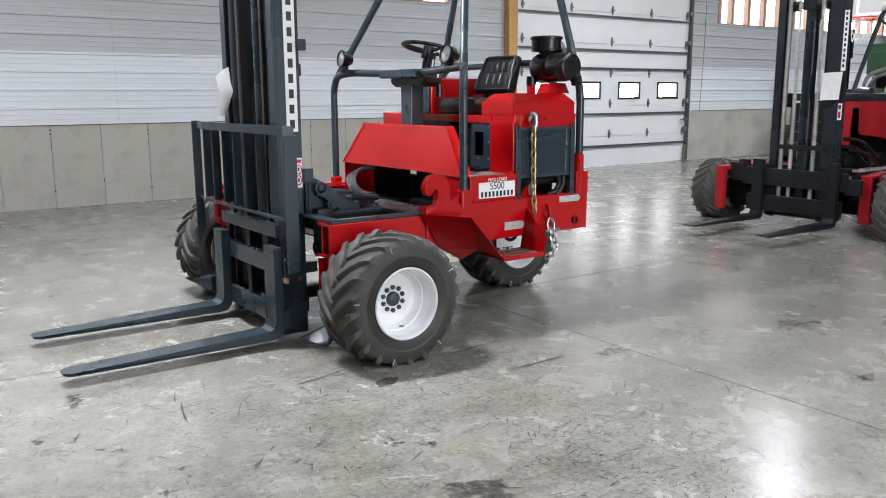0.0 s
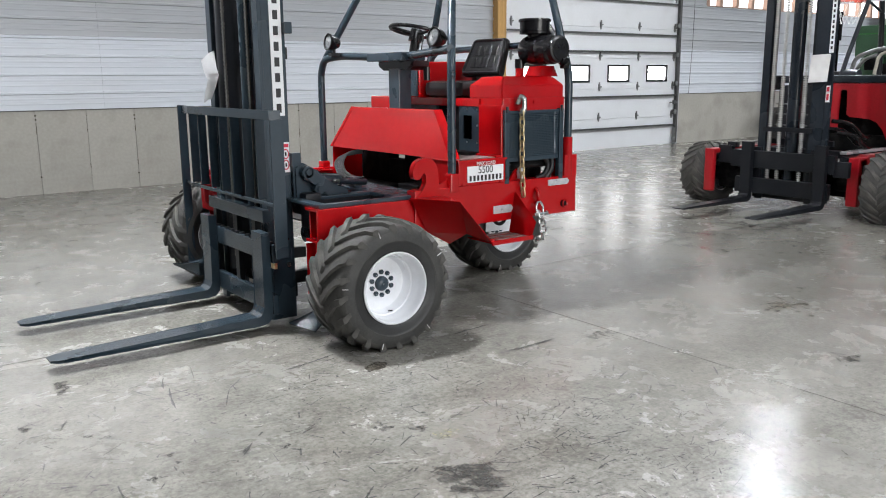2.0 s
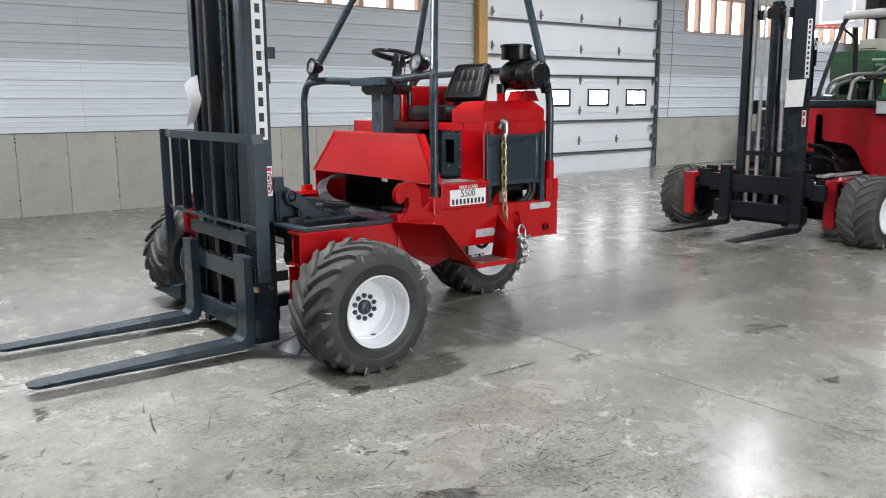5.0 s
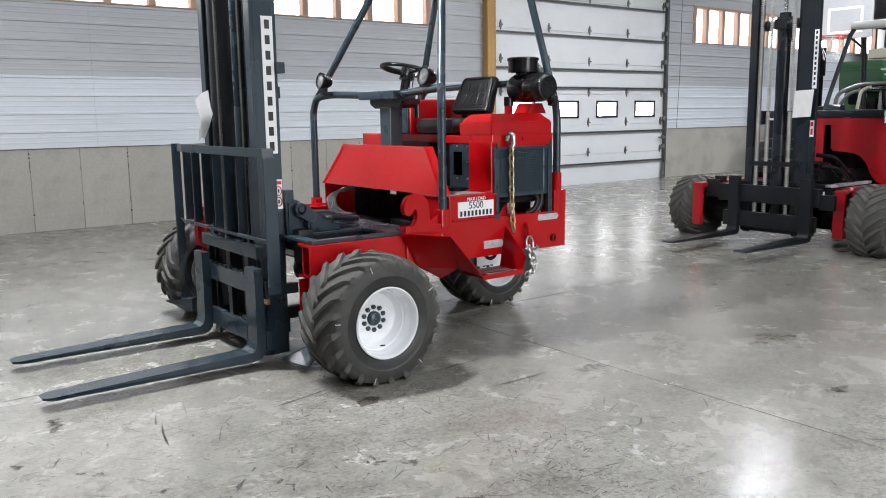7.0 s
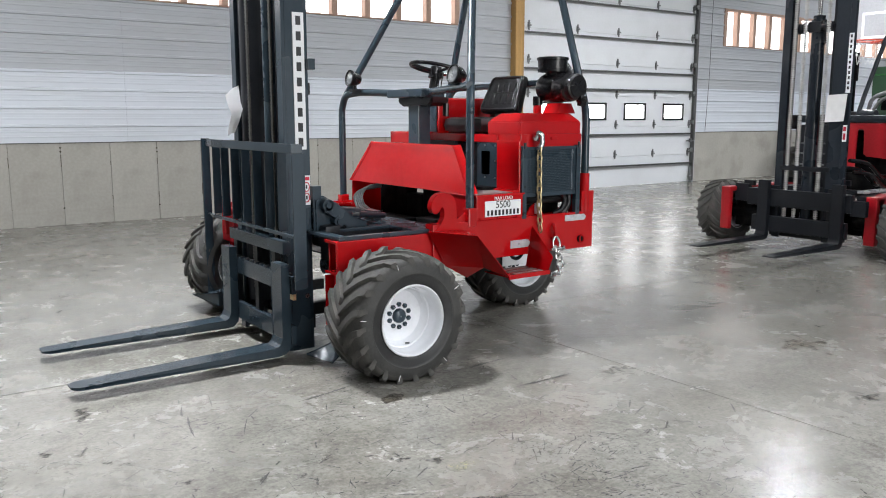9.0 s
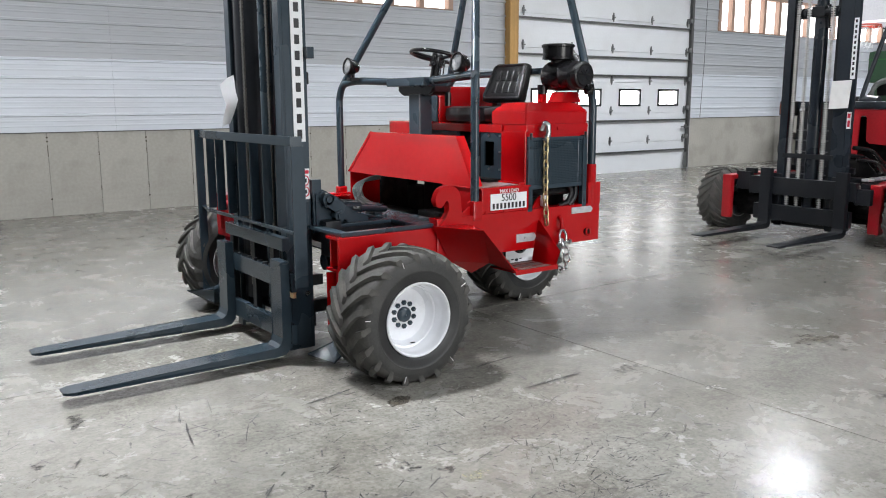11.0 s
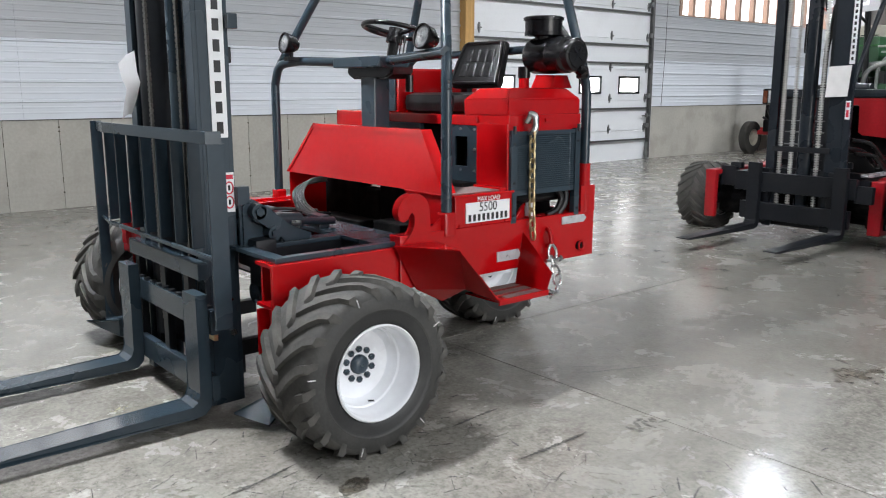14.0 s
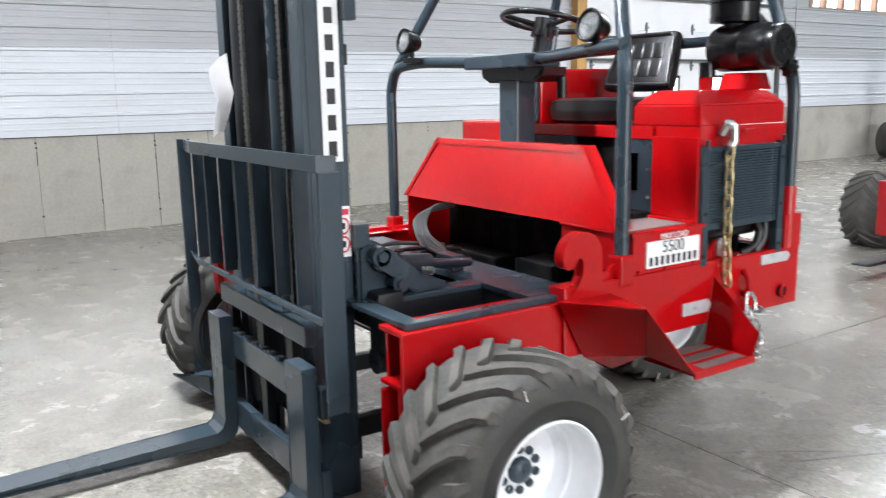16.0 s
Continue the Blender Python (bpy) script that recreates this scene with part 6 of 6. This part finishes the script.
HX, HY, HZ = 14.0, 5.66, 2.57
bh = base("basketball_hoop", HX + 0.9, HY, 0, "portable basketball hoop with grey board, red rim and white net", "basketball hoop")
BX = HX + 0.42
part("backboard", boxes(((BX, HY - 0.42, HZ - 0.02), (BX + 0.03, HY + 0.5, HZ + 0.86)), bevel=0.008), mat("smoked_board", (0.3, 0.3, 0.31), 0.35, vary=0.1, bump=0.03), bh, "grey backboard")
part("board_square", boxes(((BX - 0.006, HY - 0.26, HZ + 0.07), (BX - 0.002, HY + 0.33, HZ + 0.11)), ((BX - 0.006, HY - 0.26, HZ + 0.45), (BX - 0.002, HY + 0.33, HZ + 0.49)), ((BX - 0.006, HY - 0.26, HZ + 0.11), (BX - 0.002, HY - 0.22, HZ + 0.45)), ((BX - 0.006, HY + 0.29, HZ + 0.11), (BX - 0.002, HY + 0.33, HZ + 0.45))), WHITE, bh, "white painted square")
b = bmesh.new()
pipe(b, [(HX + 0.228 * math.cos(a), HY + 0.228 * math.sin(a), HZ) for a in [2 * math.pi * i / 32 for i in range(32)]], 0.011, 8, closed=True)
box(b, (HX + 0.22, HY - 0.06, HZ - 0.03), (BX - 0.002, HY + 0.06, HZ + 0.012), 0.004)
part("rim", b, ORANGE, bh, "red steel rim")
b = bmesh.new()
for i in range(12):
    for s in (-1, 1):
        ring = []
        for k in range(5):
            a = 2 * math.pi * (i + s * 0.5 * k) / 12
            r = (0.228, 0.19, 0.155, 0.135, 0.125)[k]
            ring.append((HX + r * math.cos(a), HY + r * math.sin(a), HZ - 0.01 - 0.09 * k))
        for p, q in zip(ring, ring[1:]):
            rod(b, p, q, 0.0022, 5)
part("net", b, PAPER_OLD, bh, "dull white cord net")
b = bmesh.new()
pipe(b, [(BX + 0.95, HY + 0.06, 0.1), (BX + 0.75, HY + 0.06, 2.3), (BX + 0.7, HY + 0.06, 2.7)], 0.045, 12, 0.1)
for z in (HZ + 0.1, HZ + 0.5):
    rod(b, (BX + 0.03, HY + 0.06, z), (BX + 0.74, HY + 0.06, z - 0.25), 0.022, 10)
part("pole", b, SLATE_OLD_SHADED, bh, "", True)
part("weighted_base", box(bmesh.new(), (BX + 0.5, HY - 0.3, 0.0), (BX + 1.5, HY + 0.42, 0.16), 0.05), BLACK, bh, "black weighted base", True)

b = bmesh.new()
n = 60
top, bot = [], []
for i in range(n + 1):
    y = -8.9 + 17.4 * i / n
    x = 22.6 + 0.05 * math.sin(i * 1.7)
    bot.append(b.verts.new((x, y, 0.01))), top.append(b.verts.new((x, y, TOP - 0.02)))
for i in range(n):
    b.faces.new((bot[i], bot[i + 1], top[i + 1], top[i]))
bmesh.ops.solidify(b, geom=b.faces[:], thickness=0.01)
thing("divider_curtain", b, DARKWALL, "dark heavy divider curtain across the hall", "curtain", smooth=True)

# ---- marks on the floor ----
rng = random.Random(7)
def stroke(bm, p, q, w, z=0.0045):
    z += 0.0000008 * next(LAYER)
    p, q = Vector((*p, z)), Vector((*q, z))
    d = (q - p).normalized()
    side = Vector((-d.y, d.x, 0))
    k = max(4, int((q - p).length / 0.007))
    L, R = [], []
    bow = rng.uniform(-0.03, 0.03) * (q - p).length
    for i in range(k + 1):
        u = i / k
        c = p.lerp(q, u) + side * bow * 4 * u * (1 - u)
        h = w * (0.12 + min(1.0, 5 * u, 5 * (1 - u)) * rng.uniform(0.1, 1.0)) * 0.62
        L.append(bm.verts.new(c + side * h)), R.append(bm.verts.new(c - side * h))
    for i in range(k):
        bm.faces.new((L[i], R[i], R[i + 1], L[i + 1]))


def blot(bm, x, y, rx, ry, turn=0.0, z=0.001, k=26, rough=0.35):
    z += 0.000006 * next(LAYER_2)
    ph = [rng.uniform(0, 6.28) for _ in range(4)]
    vs = []
    for i in range(k):
        a = 2 * math.pi * i / k
        f = 1 + rough * (0.5 * math.sin(2 * a + ph[0]) + 0.35 * math.sin(5 * a + ph[1]) + 0.3 * math.sin(9 * a + ph[2])) * 0.6
        u, v = rx * f * math.cos(a), ry * f * math.sin(a)
        vs.append(bm.verts.new((x + u * math.cos(turn) - v * math.sin(turn), y + u * math.sin(turn) + v * math.cos(turn), z)))
    bm.faces.new(vs)


import itertools
LAYER, LAYER_2 = itertools.count(), itertools.count()
b = bmesh.new()
for p, q, w in (((3.393, 1.697), (3.785, 1.703), 0.022), ((3.384, 2.096), (3.68, 2.124), 0.016), ((2.375, 2.139), (2.702, 2.21), 0.018), ((1.72, 2.33), (1.77, 2.2), 0.008), ((1.62, 2.42), (1.65, 2.34), 0.008), ((1.75, 2.32), (1.9, 2.28), 0.004),
                ((0.95, 2.36), (0.98, 2.31), 0.014), ((1.24, 2.05), (1.30, 2.05), 0.012), ((2.05, 2.5), (2.0, 2.3), 0.006), ((4.3, 2.2), (4.75, 2.0), 0.01), ((4.1, 2.45), (4.6, 2.1), 0.007)):
    stroke(b, p, q, w)
for p, q, w in (((1.888, 2.403), (1.843, 2.262), 0.011), ((1.868, 2.259), (1.808, 1.984), 0.01), ((1.876, 2.228), (1.944, 2.078), 0.006), ((1.764, 2.178), (1.808, 2.135), 0.006), ((1.501, 2.184), (1.53, 2.034), 0.004), ((2.059, 1.311), (2.031, 1.252), 0.009), ((2.146, 1.212), (2.136, 1.145), 0.008),
                ((2.924, 0.993), (3.045, 0.879), 0.004), ((2.924, 1.039), (2.902, 1.006), 0.008), ((2.941, 1.018), (2.91, 0.975), 0.008), ((2.962, 1.118), (3.04, 1.136), 0.006), ((2.645, 1.174), (2.765, 1.211), 0.005), ((2.909, 1.438), (2.897, 1.403), 0.01), ((3.581, 1.068), (3.712, 1.123), 0.007), ((3.922, 1.339), (3.997, 1.361), 0.007)):
    stroke(b, p, q, w)
# broken lines of small nicks, and one bent drag mark
for p, q, n in (((2.338, 1.963), (2.43, 1.242), 60), ((3.002, 0.781), (3.016, 0.589), 26), ((3.016, 0.589), (3.044, 0.339), 34), ((3.744, 0.519), (3.669, 0.252), 26), ((2.346, 2.119), (2.25, 1.454), 30)):
    for k in range(n):
        u = rng.random()
        x, y = p[0] + (q[0] - p[0]) * u + rng.gauss(0, 0.012), p[1] + (q[1] - p[1]) * u + rng.gauss(0, 0.012)
        stroke(b, (x, y), (x + rng.uniform(0.006, 0.022), y + rng.uniform(-0.012, 0.012)), rng.uniform(0.002, 0.006))
for p, q in (((1.995, 1.89), (2.084, 2.074)), ((2.084, 2.074), (2.177, 2.172)), ((2.177, 2.172), (2.269, 2.192))):
    stroke(b, p, q, 0.007)
for i in range(2200):
    x, y = rng.uniform(0.4, 8.5), rng.uniform(-1.2, 4.6)
    if rng.random() < 0.55:
        x, y = rng.uniform(0.7, 3.6), rng.uniform(0.2, 2.6)
    elif rng.random() < 0.4:
        x, y = 3.1 + rng.gauss(0, 0.35), 0.8 + rng.gauss(0, 0.3)
    L = rng.choice((0.012, 0.016, 0.02, 0.03, 0.04, 0.06, 0.09)) * rng.uniform(0.7, 1.4)
    a = rng.choice((0.1, 0.5, 1.2, 2.2, 2.7)) + rng.uniform(-0.35, 0.35)
    stroke(b, (x, y), (x + L * math.cos(a), y + L * math.sin(a)), rng.choice((0.002, 0.003, 0.004, 0.005, 0.008)))
for k in range(14):
    x, y = 2.43 + rng.uniform(-0.11, 0.11), 0.735 + rng.uniform(-0.1, 0.1)
    L = rng.uniform(0.06, 0.16)
    stroke(b, (x, y), (x + 0.8 * L, y - 0.6 * L), rng.uniform(0.003, 0.006))
thing("tyre_scuffs", b, SCUFF, "black rubber scuffs and scratches on the concrete floor", "floor marks", "stuff")
b = bmesh.new()
blot(b, 2.783, 1.927, 0.07, 0.05, 0.3), blot(b, 5.38, 1.33, 0.07, 0.045, 0.6, rough=0.9), blot(b, 5.48, 1.27, 0.05, 0.03, 0.2, rough=0.9), blot(b, 5.27, 1.35, 0.045, 0.02, 1.0, rough=0.9)
for i in range(40):
    blot(b, 5.38 + rng.gauss(0, 0.14), 1.32 + rng.gauss(0, 0.1), rng.uniform(0.008, 0.03), rng.uniform(0.006, 0.02), rng.uniform(0, 3), k=12)
blot(b, 4.154, 1.962, 0.02, 0.016, k=12)
thing("oil_stains", b, OIL, "dark oil stains soaked into the concrete", "floor marks", "stuff")
b = bmesh.new()
for i in range(9):
    blot(b, 2.591 + rng.gauss(0, 0.025), 1.075 + rng.gauss(0, 0.02), rng.uniform(0.008, 0.022), rng.uniform(0.006, 0.014), rng.uniform(0, 3), k=12)
blot(b, 2.38, 3.2, 0.045, 0.02, 0.2)
thing("paint_spots", b, YELLOW, "small faded yellow paint spots on the floor", "floor marks", "stuff")

b = bmesh.new()
for x, y, rx, ry in ((1.446, 1.928, 0.026, 0.02), (1.488, 1.886, 0.02, 0.02), (1.238, 2.16, 0.019, 0.05), (1.47, 2.57, 0.03, 0.1), (1.638, 1.569, 0.021, 0.02), (1.643, 1.481, 0.016, 0.015), (1.543, 1.412, 0.03, 0.03), (2.019, 1.369, 0.022, 0.02), (2.412, 1.286, 0.05, 0.03), (2.513, 1.2, 0.04, 0.035), (4.736, 0.579, 0.08, 0.06), (4.032, 1.598, 0.07, 0.04)):
    for k in range(9):
        blot(b, x + rng.gauss(0, rx * 0.55), y + rng.gauss(0, ry * 0.55), rx * rng.uniform(0.15, 0.5), ry * rng.uniform(0.15, 0.5), rng.uniform(0, 3), k=14, rough=0.9)
# a broad smear crossed by scratches
for k in range(70):
    u, v = rng.uniform(-1, 1), rng.uniform(-1, 1)
    blot(b, 2.43 + 0.075 * u + 0.03 * v, 0.735 - 0.05 * u + 0.1 * v, rng.uniform(0.008, 0.04), rng.uniform(0.006, 0.022), -0.6, k=12, rough=0.9)
thing("floor_smudges", b, SMUDGE, "grey dirt smudges ground into the concrete", "floor marks", "stuff")
b = bmesh.new()
for x, y in ((4.15, 1.143), (3.602, 1.127)):
    for k in range(7):
        blot(b, x + rng.gauss(0, 0.03), y + rng.gauss(0, 0.02), rng.uniform(0.008, 0.025), rng.uniform(0.005, 0.015), rng.uniform(0, 3), k=12, rough=0.8)
thing("concrete_chips", b, PALE, "pale chipped spots in the concrete", "floor marks", "stuff")
